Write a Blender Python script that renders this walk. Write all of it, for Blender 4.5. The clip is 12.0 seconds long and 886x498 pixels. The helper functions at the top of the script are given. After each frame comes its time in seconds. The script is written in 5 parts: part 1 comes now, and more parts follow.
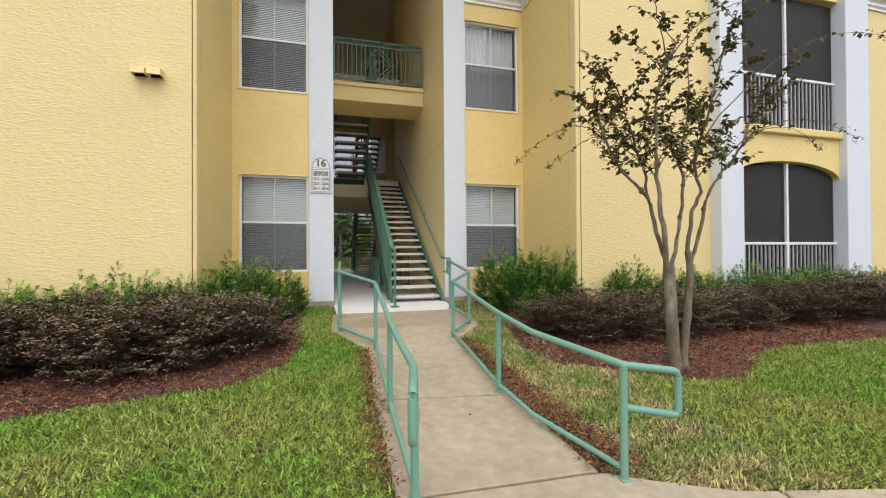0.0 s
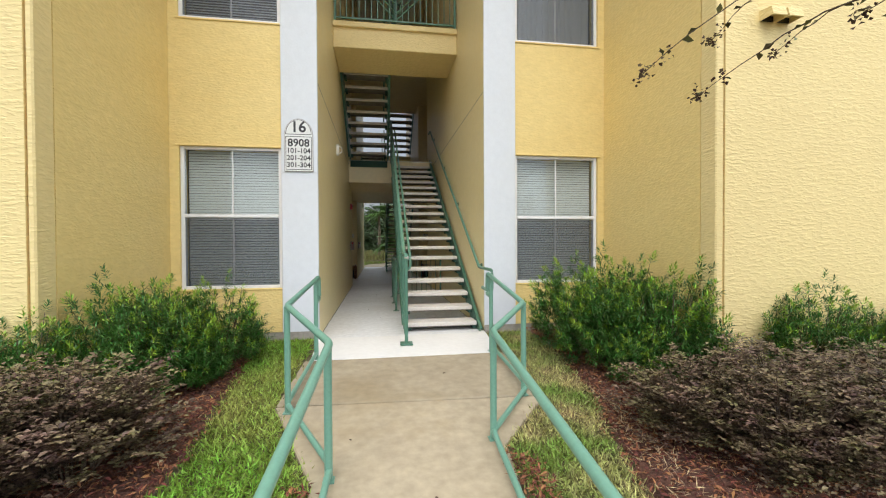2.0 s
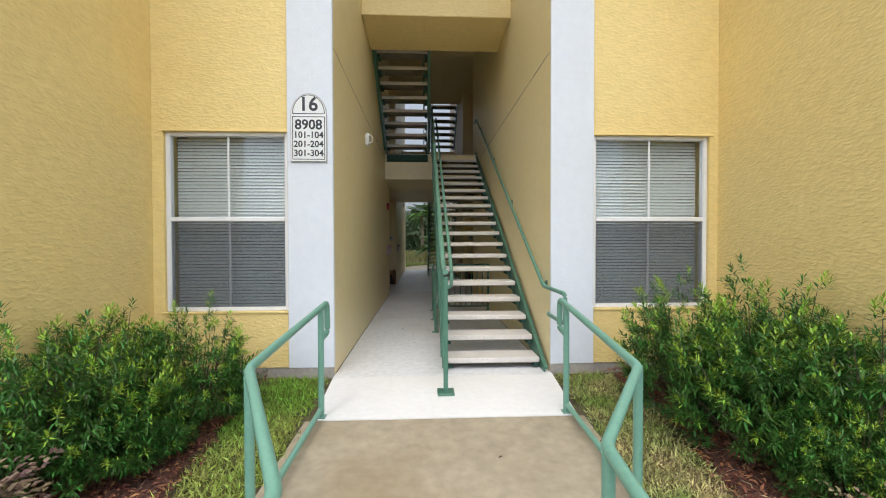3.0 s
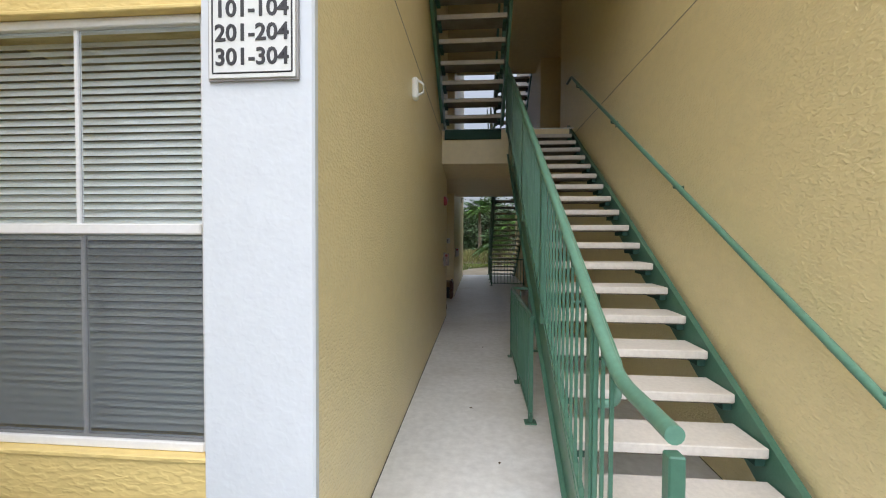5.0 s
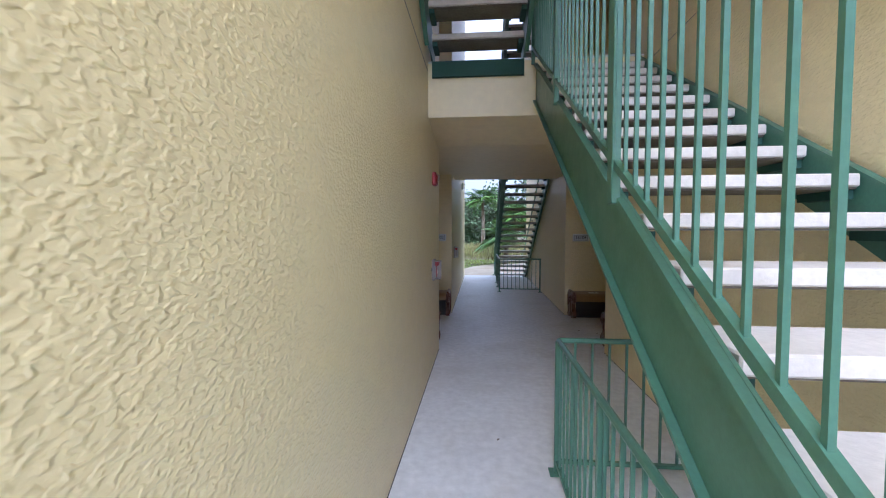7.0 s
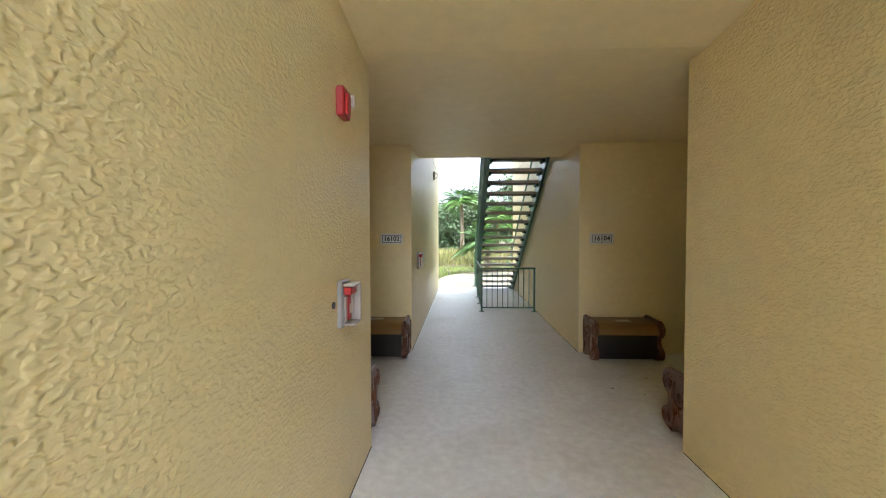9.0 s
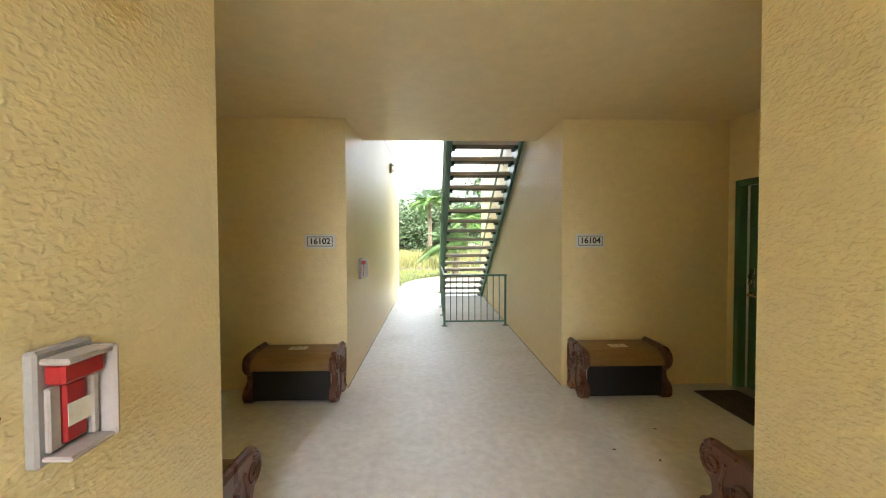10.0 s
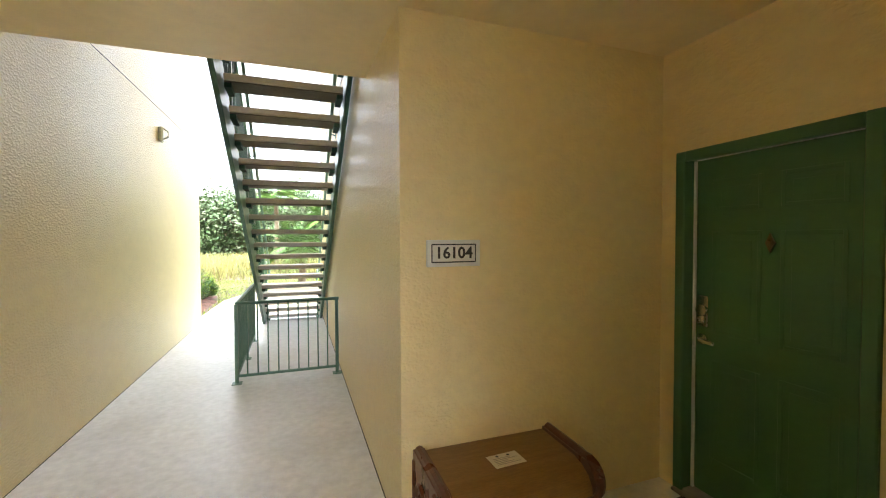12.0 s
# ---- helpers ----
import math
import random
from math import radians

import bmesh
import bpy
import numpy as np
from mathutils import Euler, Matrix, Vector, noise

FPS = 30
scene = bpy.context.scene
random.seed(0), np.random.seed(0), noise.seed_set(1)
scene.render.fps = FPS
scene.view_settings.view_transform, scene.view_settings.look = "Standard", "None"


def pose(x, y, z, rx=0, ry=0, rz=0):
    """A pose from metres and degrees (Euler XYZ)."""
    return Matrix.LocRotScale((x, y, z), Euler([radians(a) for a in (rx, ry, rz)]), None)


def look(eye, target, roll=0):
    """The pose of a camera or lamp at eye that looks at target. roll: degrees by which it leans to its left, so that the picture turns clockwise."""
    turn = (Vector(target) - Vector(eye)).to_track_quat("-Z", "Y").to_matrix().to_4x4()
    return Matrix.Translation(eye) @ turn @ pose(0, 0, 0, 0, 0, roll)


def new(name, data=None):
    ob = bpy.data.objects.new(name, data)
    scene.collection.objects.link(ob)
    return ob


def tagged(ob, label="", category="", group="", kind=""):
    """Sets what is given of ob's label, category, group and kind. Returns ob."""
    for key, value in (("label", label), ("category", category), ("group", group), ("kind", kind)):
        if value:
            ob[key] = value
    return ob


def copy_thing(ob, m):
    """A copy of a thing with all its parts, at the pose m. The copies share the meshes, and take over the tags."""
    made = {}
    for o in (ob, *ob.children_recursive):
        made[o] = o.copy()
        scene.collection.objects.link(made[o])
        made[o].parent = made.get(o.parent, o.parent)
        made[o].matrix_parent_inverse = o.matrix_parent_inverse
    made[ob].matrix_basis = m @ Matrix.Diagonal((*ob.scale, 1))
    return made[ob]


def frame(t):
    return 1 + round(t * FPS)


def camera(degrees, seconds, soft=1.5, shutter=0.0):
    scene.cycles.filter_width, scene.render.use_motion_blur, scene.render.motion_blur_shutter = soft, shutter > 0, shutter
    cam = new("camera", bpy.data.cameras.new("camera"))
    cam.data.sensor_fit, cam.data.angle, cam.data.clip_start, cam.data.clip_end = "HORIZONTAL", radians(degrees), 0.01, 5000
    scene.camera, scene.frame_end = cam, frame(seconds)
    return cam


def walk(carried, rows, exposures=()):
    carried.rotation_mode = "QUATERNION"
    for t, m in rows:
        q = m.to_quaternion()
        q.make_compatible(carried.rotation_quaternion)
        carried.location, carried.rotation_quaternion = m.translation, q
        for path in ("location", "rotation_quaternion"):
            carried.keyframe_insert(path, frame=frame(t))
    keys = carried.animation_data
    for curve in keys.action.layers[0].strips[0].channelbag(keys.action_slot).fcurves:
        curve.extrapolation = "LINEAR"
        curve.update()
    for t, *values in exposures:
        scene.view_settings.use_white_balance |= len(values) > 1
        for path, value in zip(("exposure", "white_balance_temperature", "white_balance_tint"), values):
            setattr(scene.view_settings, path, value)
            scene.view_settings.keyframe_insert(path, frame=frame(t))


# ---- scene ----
# the walk: seconds, x, y, z, yaw, pitch, roll
cam = camera(94.53, 12.0, soft=1.1)
ROWS = [
    (0.0, -0.000, -0.000, 0.998, -15.28, 0.50, 0.32),
    (0.5, 0.280, 0.660, 1.061, -14.43, -0.46, 0.31),
    (1.0, 0.484, 1.333, 1.126, -13.22, -0.84, 0.28),
    (1.5, 0.691, 1.987, 1.181, -11.43, -0.79, 0.24),
    (2.0, 0.828, 2.630, 1.218, -8.82, -0.81, 0.26),
    (2.5, 0.923, 3.288, 1.276, -5.77, -0.82, 0.16),
    (3.0, 0.954, 3.969, 1.340, -2.65, -0.93, 0.14),
    (3.5, 0.883, 4.639, 1.441, 0.16, -1.02, 0.05),
    (5.5, 0.634, 7.268, 1.559, 5.33, -1.79, -0.18),
    (6.0, 0.615, 7.942, 1.587, 5.45, -2.20, -0.04),
    (6.5, 0.613, 8.603, 1.611, 5.35, -2.50, -0.02),
    (7.0, 0.602, 9.268, 1.624, 5.17, -2.58, 0.00),
    (9.0, 0.691, 11.909, 1.520, 2.42, -1.78, 0.12),
    (9.5, 0.790, 12.550, 1.508, 0.71, -1.65, 0.13),
    (10.0, 0.897, 13.151, 1.522, -1.65, -1.59, 0.16),
    (10.5, 1.020, 13.728, 1.542, -4.78, -1.57, 0.11),
    (11.0, 1.205, 14.279, 1.574, -8.81, -1.50, 0.16),
    (11.5, 1.452, 14.813, 1.561, -13.72, -1.44, 0.12),
    (12.0, 1.739, 15.278, 1.566, -19.74, -1.52, 0.21),
]
EXPOSURES = [(0.0, 0.38, 6950, 13), (0.5, 0.44, 6950, 12), (2.5, 0.64, 6800, 10), (3.5, 0.64, 6550, 12), (5.5, 0.93, 6550, 13), (6.5, 1.55, 5650, 19), (7.0, 1.9, 5350, 21), (9.0, 2.97, 6400, 10), (9.5, 3.25, 6650, 10), (10.5, 3.95, 7250, 11), (11.1, 4.05, 7350, 12), (12.0, 3.8, 7000, 11)]
walk(cam, [(t, pose(x, y, z, 90 + pitch, roll, yaw)) for t, x, y, z, yaw, pitch, roll in ROWS], EXPOSURES)

# ---- sky and sun: a bright overcast day ----
world = bpy.data.worlds.new("overcast")
scene.world = world
world.use_nodes = True
wn, wl = world.node_tree.nodes, world.node_tree.links
sky = wn.new("ShaderNodeTexSky")
sky.sky_type, sky.sun_disc = "NISHITA", False
sky.sun_elevation, sky.sun_rotation = radians(59), radians(192)
sky.air_density, sky.dust_density, sky.ozone_density = 1.0, 4.0, 1.0
cloud = wn.new("ShaderNodeMixRGB")
cloud.inputs[0].default_value = 0.72
wl.new(sky.outputs[0], cloud.inputs[1])
# cloud layer: brightest overhead, a third of that at the horizon
toward, height, layer = wn.new("ShaderNodeTexCoord"), wn.new("ShaderNodeSeparateXYZ"), wn.new("ShaderNodeMapRange")
layer.data_type = "FLOAT_VECTOR"
wl.new(toward.outputs["Generated"], height.inputs[0])
layer.inputs[7].default_value, layer.inputs[8].default_value = (0, 0, 0), (1, 1, 1)
layer.inputs[9].default_value, layer.inputs[10].default_value = (4.9, 5.4, 6.2), (14.7, 16.2, 18.4)
wl.new(height.outputs["Z"], layer.inputs[6])
# and brighter on the sun's side than behind the building
sunward, side = wn.new("ShaderNodeMath"), wn.new("ShaderNodeVectorMath")
sunward.operation, side.operation = "MULTIPLY_ADD", "SCALE"
sunward.inputs[1].default_value, sunward.inputs[2].default_value = -0.62, 1.0
wl.new(height.outputs["Y"], sunward.inputs[0])
wl.new(layer.outputs[1], side.inputs[0])
wl.new(sunward.outputs[0], side.inputs["Scale"])
wl.new(side.outputs[0], cloud.inputs[2])
wl.new(cloud.outputs[0], wn["Background"].inputs[0])
wn["Background"].inputs[1].default_value = 0.11
sun = new("sun", bpy.data.lights.new("sun", "SUN"))
sun.data.energy, sun.data.angle, sun.data.color = 0.55, radians(30), (1, 0.96, 0.9)
sun.matrix_world = look((-1, -8, 24), (2, 6, 0))
scene.cycles.max_bounces, scene.cycles.diffuse_bounces = 20, 16


# ---- materials ----
def material(name, color, rough=0.6, metal=0.0, scale=8.0, amount=0.12, bump=0.0, bump_scale=60.0, tint=None, island=0.0, random=0.0, spec=0.5, stretch=(1, 1, 1), dirt=0.0, dirt_color=(0.2, 0.17, 0.12), trans=0.0, bump_dist=0.01, knock=False):
    m = bpy.data.materials.new(name)
    m.use_nodes = True
    n, l = m.node_tree.nodes, m.node_tree.links
    b = n["Principled BSDF"]
    b.inputs["Roughness"].default_value, b.inputs["Metallic"].default_value = rough, metal
    b.inputs["Specular IOR Level"].default_value = spec
    co = n.new("ShaderNodeTexCoord")
    mp = n.new("ShaderNodeMapping")
    mp.inputs["Scale"].default_value = stretch
    l.new(co.outputs["Object"], mp.inputs[0])

    def noise_node(s, detail=4.0, r=0.55):
        q = n.new("ShaderNodeTexNoise")
        q.inputs["Scale"].default_value, q.inputs["Detail"].default_value, q.inputs["Roughness"].default_value = s, detail, r
        l.new(mp.outputs[0], q.inputs["Vector"])
        return q

    def mixed(kind, fac, a, c):
        q = n.new("ShaderNodeMixRGB")
        q.blend_type = kind
        for sock, v in ((q.inputs[0], fac), (q.inputs[1], a), (q.inputs[2], c)):
            if isinstance(v, (int, float)):
                sock.default_value = v
            elif isinstance(v, tuple):
                sock.default_value = (*v, 1)
            else:
                l.new(v, sock)
        return q.outputs[0]

    second = tint or tuple(c * 0.7 for c in color)
    big, fine = noise_node(scale), noise_node(scale * 9)
    ramp = n.new("ShaderNodeMapRange")
    ramp.inputs["From Min"].default_value, ramp.inputs["From Max"].default_value = 0.35, 0.65
    l.new(big.outputs[0], ramp.inputs[0])
    sc = n.new("ShaderNodeMath")
    sc.operation = "MULTIPLY"
    sc.inputs[1].default_value = min(1.0, amount * 3)
    l.new(ramp.outputs[0], sc.inputs[0])
    col = mixed("MIX", sc.outputs[0], color, second)
    fr = n.new("ShaderNodeMapRange")
    fr.inputs["To Min"].default_value, fr.inputs["To Max"].default_value = 1 - amount * 0.8, 1 + amount * 0.8
    fr.inputs["From Min"].default_value, fr.inputs["From Max"].default_value = 0.3, 0.7
    l.new(fine.outputs[0], fr.inputs[0])
    col = mixed("MULTIPLY", 1.0, col, fr.outputs[0])
    if dirt:
        d = noise_node(scale * 0.35, 8, 0.65)
        dr = n.new("ShaderNodeMapRange")
        dr.inputs["From Min"].default_value, dr.inputs["From Max"].default_value, dr.inputs["To Max"].default_value = 0.5, 0.75, dirt
        l.new(d.outputs[0], dr.inputs[0])
        col = mixed("MIX", dr.outputs[0], col, dirt_color)
    for amt, node, out in ((island, "ShaderNodeNewGeometry", "Random Per Island"), (random, "ShaderNodeObjectInfo", "Random")):
        if amt:
            g = n.new(node)
            r = n.new("ShaderNodeMapRange")
            r.inputs["To Min"].default_value, r.inputs["To Max"].default_value = 1 - amt, 1 + amt
            l.new(g.outputs[out], r.inputs[0])
            col = mixed("MULTIPLY", 1.0, col, r.outputs[0])
            if node == "ShaderNodeNewGeometry":
                wob = n.new("ShaderNodeHueSaturation")
                hr = n.new("ShaderNodeMapRange")
                hr.inputs["To Min"].default_value, hr.inputs["To Max"].default_value = 0.47, 0.53
                l.new(g.outputs[out], hr.inputs[0])
                l.new(hr.outputs[0], wob.inputs["Hue"])
                l.new(col, wob.inputs["Color"])
                col = wob.outputs[0]
    l.new(col, b.inputs["Base Color"])
    rr = n.new("ShaderNodeMapRange")
    rr.inputs["To Min"].default_value, rr.inputs["To Max"].default_value = max(0.02, rough - 0.12), min(1, rough + 0.12)
    l.new(big.outputs[0], rr.inputs[0])
    l.new(rr.outputs[0], b.inputs["Roughness"])
    if bump:
        bn = n.new("ShaderNodeBump")
        bn.inputs["Strength"].default_value, bn.inputs["Distance"].default_value = bump, bump_dist
        if knock:
            # trowelled stucco: soft smeared islands with fine sand between
            k1, k2 = noise_node(bump_scale, 1.0, 0.4), noise_node(bump_scale * 2.3, 1.0, 0.5)
            k1.inputs["Distortion"].default_value = 0.3
            kr = n.new("ShaderNodeMapRange")
            kr.interpolation_type = "SMOOTHSTEP"
            kr.inputs["From Min"].default_value, kr.inputs["From Max"].default_value = 0.38, 0.72
            l.new(k1.outputs[0], kr.inputs[0])
            ad = n.new("ShaderNodeMath")
            ad.operation = "MULTIPLY_ADD"
            ad.inputs[1].default_value = 0.25
            l.new(k2.outputs[0], ad.inputs[0])
            l.new(kr.outputs[0], ad.inputs[2])
            l.new(ad.outputs[0], bn.inputs["Height"])
        else:
            l.new(noise_node(bump_scale, 5).outputs[0], bn.inputs["Height"])
        l.new(bn.outputs[0], b.inputs["Normal"])
    if trans:
        b.inputs["Transmission Weight"].default_value = trans
    return m


STUCCO = material("stucco_cream", (0.765, 0.61, 0.29), 0.65, scale=1.3, amount=0.05, bump=0.4, bump_scale=17, knock=True, bump_dist=0.008, stretch=(1, 1, 3.0), tint=(0.73, 0.575, 0.27), dirt=0.10, dirt_color=(0.55, 0.38, 0.16))
STUCCO_GOLD = material("stucco_gold", (0.775, 0.60, 0.25), 0.65, scale=1.1, amount=0.06, bump=0.45, bump_scale=20, knock=True, bump_dist=0.006, stretch=(1, 1, 2.2), tint=(0.73, 0.53, 0.19), dirt=0.10, dirt_color=(0.6, 0.34, 0.1))
STUCCO_TAN = material("stucco_breezeway", (0.82, 0.69, 0.39), 0.38, scale=1.2, amount=0.04, bump=0.48, bump_scale=46, knock=True, bump_dist=0.0055, stretch=(1, 0.85, 1.45), tint=(0.80, 0.67, 0.37))
ALCOVE = material("stucco_alcove", (0.82, 0.69, 0.39), 0.42, scale=1.2, amount=0.05, bump=0.35, bump_scale=36, knock=True, bump_dist=0.004, stretch=(1, 0.9, 1.4), tint=(0.80, 0.67, 0.37))
SMOOTH_TAN = material("painted_ceiling", (0.83, 0.71, 0.45), 0.45, scale=1.0, amount=0.05, bump=0.2, bump_scale=30, tint=(0.80, 0.68, 0.42))
PIER = material("white_stucco", (0.65, 0.685, 0.725), 0.6, scale=1.5, amount=0.03, bump=0.12, bump_scale=40, knock=True, bump_dist=0.004, tint=(0.60, 0.635, 0.68))
TRIM = material("white_trim", (0.80, 0.80, 0.80), 0.4, scale=4, amount=0.05)
BASE = material("grey_foundation", (0.36, 0.33, 0.29), 0.85, scale=3, amount=0.15, bump=0.4, bump_scale=60)
FLOOR = material("painted_floor", (0.76, 0.765, 0.77), 0.47, scale=1.6, amount=0.12, bump=0.12, bump_scale=25, tint=(0.70, 0.70, 0.70), dirt=0.6, dirt_color=(0.46, 0.43, 0.38))
# floor paint with the brighter daylight of the apron put into its colour
PAD = material("white_floor_paint", (0.80, 0.79, 0.77), 0.6, scale=2, amount=0.04, bump=0.15, bump_scale=40, dirt=0.15, dirt_color=(0.6, 0.55, 0.46))
CONCRETE = material("concrete_walk", (0.40, 0.335, 0.235), 0.85, scale=1.3, amount=0.17, bump=0.4, bump_scale=90, tint=(0.31, 0.25, 0.17), dirt=0.85, dirt_color=(0.26, 0.185, 0.085), bump_dist=0.004, random=0.07)
GREEN = material("green_enamel", (0.07, 0.18, 0.125), 0.36, scale=6, amount=0.1, bump=0.05, bump_scale=80, tint=(0.058, 0.15, 0.10), dirt=0.15, dirt_color=(0.14, 0.25, 0.19))
# RAILGREEN darkened for the stair rails, which catch too much light
STAIRRAIL = material("toned_down_green_enamel", (0.125, 0.275, 0.20), 0.36, scale=6, amount=0.1, bump=0.05, bump_scale=80, tint=(0.10, 0.235, 0.17), dirt=0.15, dirt_color=(0.18, 0.33, 0.26))
RAILGREEN = material("faded_green_enamel", (0.155, 0.33, 0.25), 0.38, scale=6, amount=0.08, bump=0.05, bump_scale=80, tint=(0.13, 0.29, 0.215), dirt=0.15, dirt_color=(0.20, 0.38, 0.31))
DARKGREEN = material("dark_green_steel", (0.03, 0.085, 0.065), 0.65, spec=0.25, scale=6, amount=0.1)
TREAD = material("concrete_tread", (0.66, 0.62, 0.57), 0.8, scale=4, amount=0.08, bump=0.2, bump_scale=70, dirt=0.25, dirt_color=(0.45, 0.41, 0.35), random=0.05)
PAN = material("rusty_steel_pan", (0.16, 0.145, 0.115), 0.6, scale=5, amount=0.25, tint=(0.11, 0.085, 0.06))
DOOR = material("green_door", (0.072, 0.19, 0.08), 0.42, scale=3, amount=0.06, bump=0.06, bump_scale=50)
BRASS = material("aged_brass", (0.22, 0.16, 0.09), 0.3, 1.0, scale=20, amount=0.2)
STEEL = material("satin_nickel", (0.8, 0.77, 0.7), 0.25, 1.0, scale=20, amount=0.1)
WOOD = material("varnished_brown_top", (0.26, 0.15, 0.05), 0.38, scale=3, amount=0.18, stretch=(1, 9, 9), bump=0.1, bump_scale=30, tint=(0.19, 0.10, 0.032))
CARVED = material("carved_brown_side", (0.155, 0.06, 0.035), 0.3, scale=9, amount=0.2, bump=0.15, bump_scale=25, tint=(0.09, 0.035, 0.02))
BLACK = material("black_panel", (0.012, 0.011, 0.011), 0.55, scale=5, amount=0.1)
MAT = material("dark_doormat", (0.045, 0.03, 0.022), 0.95, scale=14, amount=0.35, bump=0.8, bump_scale=220, tint=(0.09, 0.06, 0.045))
RED = material("alarm_red", (0.38, 0.02, 0.025), 0.35, scale=8, amount=0.06)
PLASTIC = material("clear_cover_plastic", (0.42, 0.37, 0.35), 0.15, scale=8, amount=0.05)
GREYPLASTIC = material("grey_plastic", (0.32, 0.3, 0.29), 0.4, scale=8, amount=0.05)
SIGN = material("sign_face", (0.74, 0.75, 0.73), 0.5, scale=5, amount=0.04)
INK = material("sign_ink", (0.025, 0.025, 0.03), 0.5, scale=5, amount=0.05)
PAPER = material("paper_notice", (0.75, 0.72, 0.64), 0.7, scale=9, amount=0.06)
BLIND = material("white_blind", (0.74, 0.76, 0.75), 0.5, scale=5, amount=0.04)
# near-black: painted shade of the unlit rooms, also the floor joint line
SHADE = material("room_shade_and_joint", (0.05, 0.05, 0.05), 0.9, scale=2, amount=0.2)
CURTAIN = material("sheer_curtain", (0.7, 0.7, 0.71), 0.8, scale=4, amount=0.08)
MULLION = material("white_aluminium", (0.78, 0.78, 0.78), 0.35, scale=6, amount=0.04)
ALU = material("grey_aluminium", (0.36, 0.36, 0.36), 0.4, scale=6, amount=0.05)
SOIL = material("lawn_soil", (0.07, 0.065, 0.028), 0.95, scale=1.2, amount=0.3, bump=0.6, bump_scale=40, tint=(0.10, 0.075, 0.04))
MULCHBED = material("mulch_bed", (0.15, 0.064, 0.042), 0.95, scale=6, amount=0.3, bump=1.0, bump_scale=45, tint=(0.075, 0.034, 0.023), bump_dist=0.03)
CHIP = material("mulch_chip", (0.25, 0.088, 0.048), 0.9, scale=20, amount=0.2, island=0.65)
STRAW = material("dry_straw", (0.44, 0.31, 0.19), 0.9, scale=20, amount=0.2, island=0.5)
GRASS = material("grass_blade", (0.18, 0.31, 0.038), 0.6, scale=1.1, amount=0.3, island=0.7, tint=(0.33, 0.33, 0.085), spec=0.3)
DRYGRASS = material("dry_grass_blade", (0.20, 0.28, 0.055), 0.6, scale=2.2, amount=0.33, island=0.7, tint=(0.47, 0.37, 0.18), spec=0.3)
LEAF = material("yew_leaf", (0.068, 0.175, 0.03), 0.42, scale=2.5, amount=0.25, island=0.55, tint=(0.036, 0.095, 0.02), spec=0.4)
NEWLEAF = material("yew_new_growth", (0.31, 0.46, 0.055), 0.5, scale=2.5, amount=0.2, island=0.35, spec=0.3)
PURPLE = material("fringe_leaf", (0.165, 0.095, 0.08), 0.42, scale=5, amount=0.33, island=0.65, tint=(0.14, 0.12, 0.055), spec=0.35)
TWIG = material("twig_bark", (0.13, 0.09, 0.06), 0.85, scale=14, amount=0.25)
BARK = material("mottled_bark", (0.19, 0.145, 0.095), 0.8, scale=14, amount=0.33, tint=(0.10, 0.08, 0.05), bump=0.6, bump_scale=30, stretch=(1, 1, 0.45), dirt=0.8, dirt_color=(0.36, 0.34, 0.27))
MYRTLE = material("myrtle_leaf", (0.10, 0.12, 0.035), 0.5, scale=3, amount=0.3, island=0.5, tint=(0.12, 0.085, 0.035), spec=0.35)
SEED = material("dry_seed", (0.09, 0.05, 0.03), 0.8, scale=20, amount=0.2, island=0.3)
FARLEAF = material("far_leaf", (0.048, 0.092, 0.028), 0.6, scale=0.5, amount=0.3, island=0.45, tint=(0.058, 0.08, 0.036))
PALM = material("palm_leaf", (0.11, 0.23, 0.038), 0.5, scale=1, amount=0.2, island=0.3)
FIELD = material("dry_field_grass", (0.23, 0.20, 0.07), 0.9, scale=0.4, amount=0.3, island=0.3, tint=(0.11, 0.135, 0.04))

GLASS = bpy.data.materials.new("window_glass")
GLASS.use_nodes = True
gb = GLASS.node_tree.nodes["Principled BSDF"]
gb.inputs["Base Color"].default_value, gb.inputs["Roughness"].default_value = (0.9, 0.95, 0.95, 1), 0.02
gb.inputs["Transmission Weight"].default_value, gb.inputs["IOR"].default_value = 1.0, 1.45
SCREEN = bpy.data.materials.new("insect_screen")
SCREEN.use_nodes = True
sb = SCREEN.node_tree.nodes["Principled BSDF"]
sb.inputs["Base Color"].default_value, sb.inputs["Roughness"].default_value, sb.inputs["Alpha"].default_value = (0.09, 0.10, 0.12, 1), 0.6, 0.3
DARKSCREEN = material("balcony_screen", (0.03, 0.029, 0.026), 0.7, scale=3, amount=0.2)
DARKSCREEN.node_tree.nodes["Principled BSDF"].inputs["Alpha"].default_value = 0.7


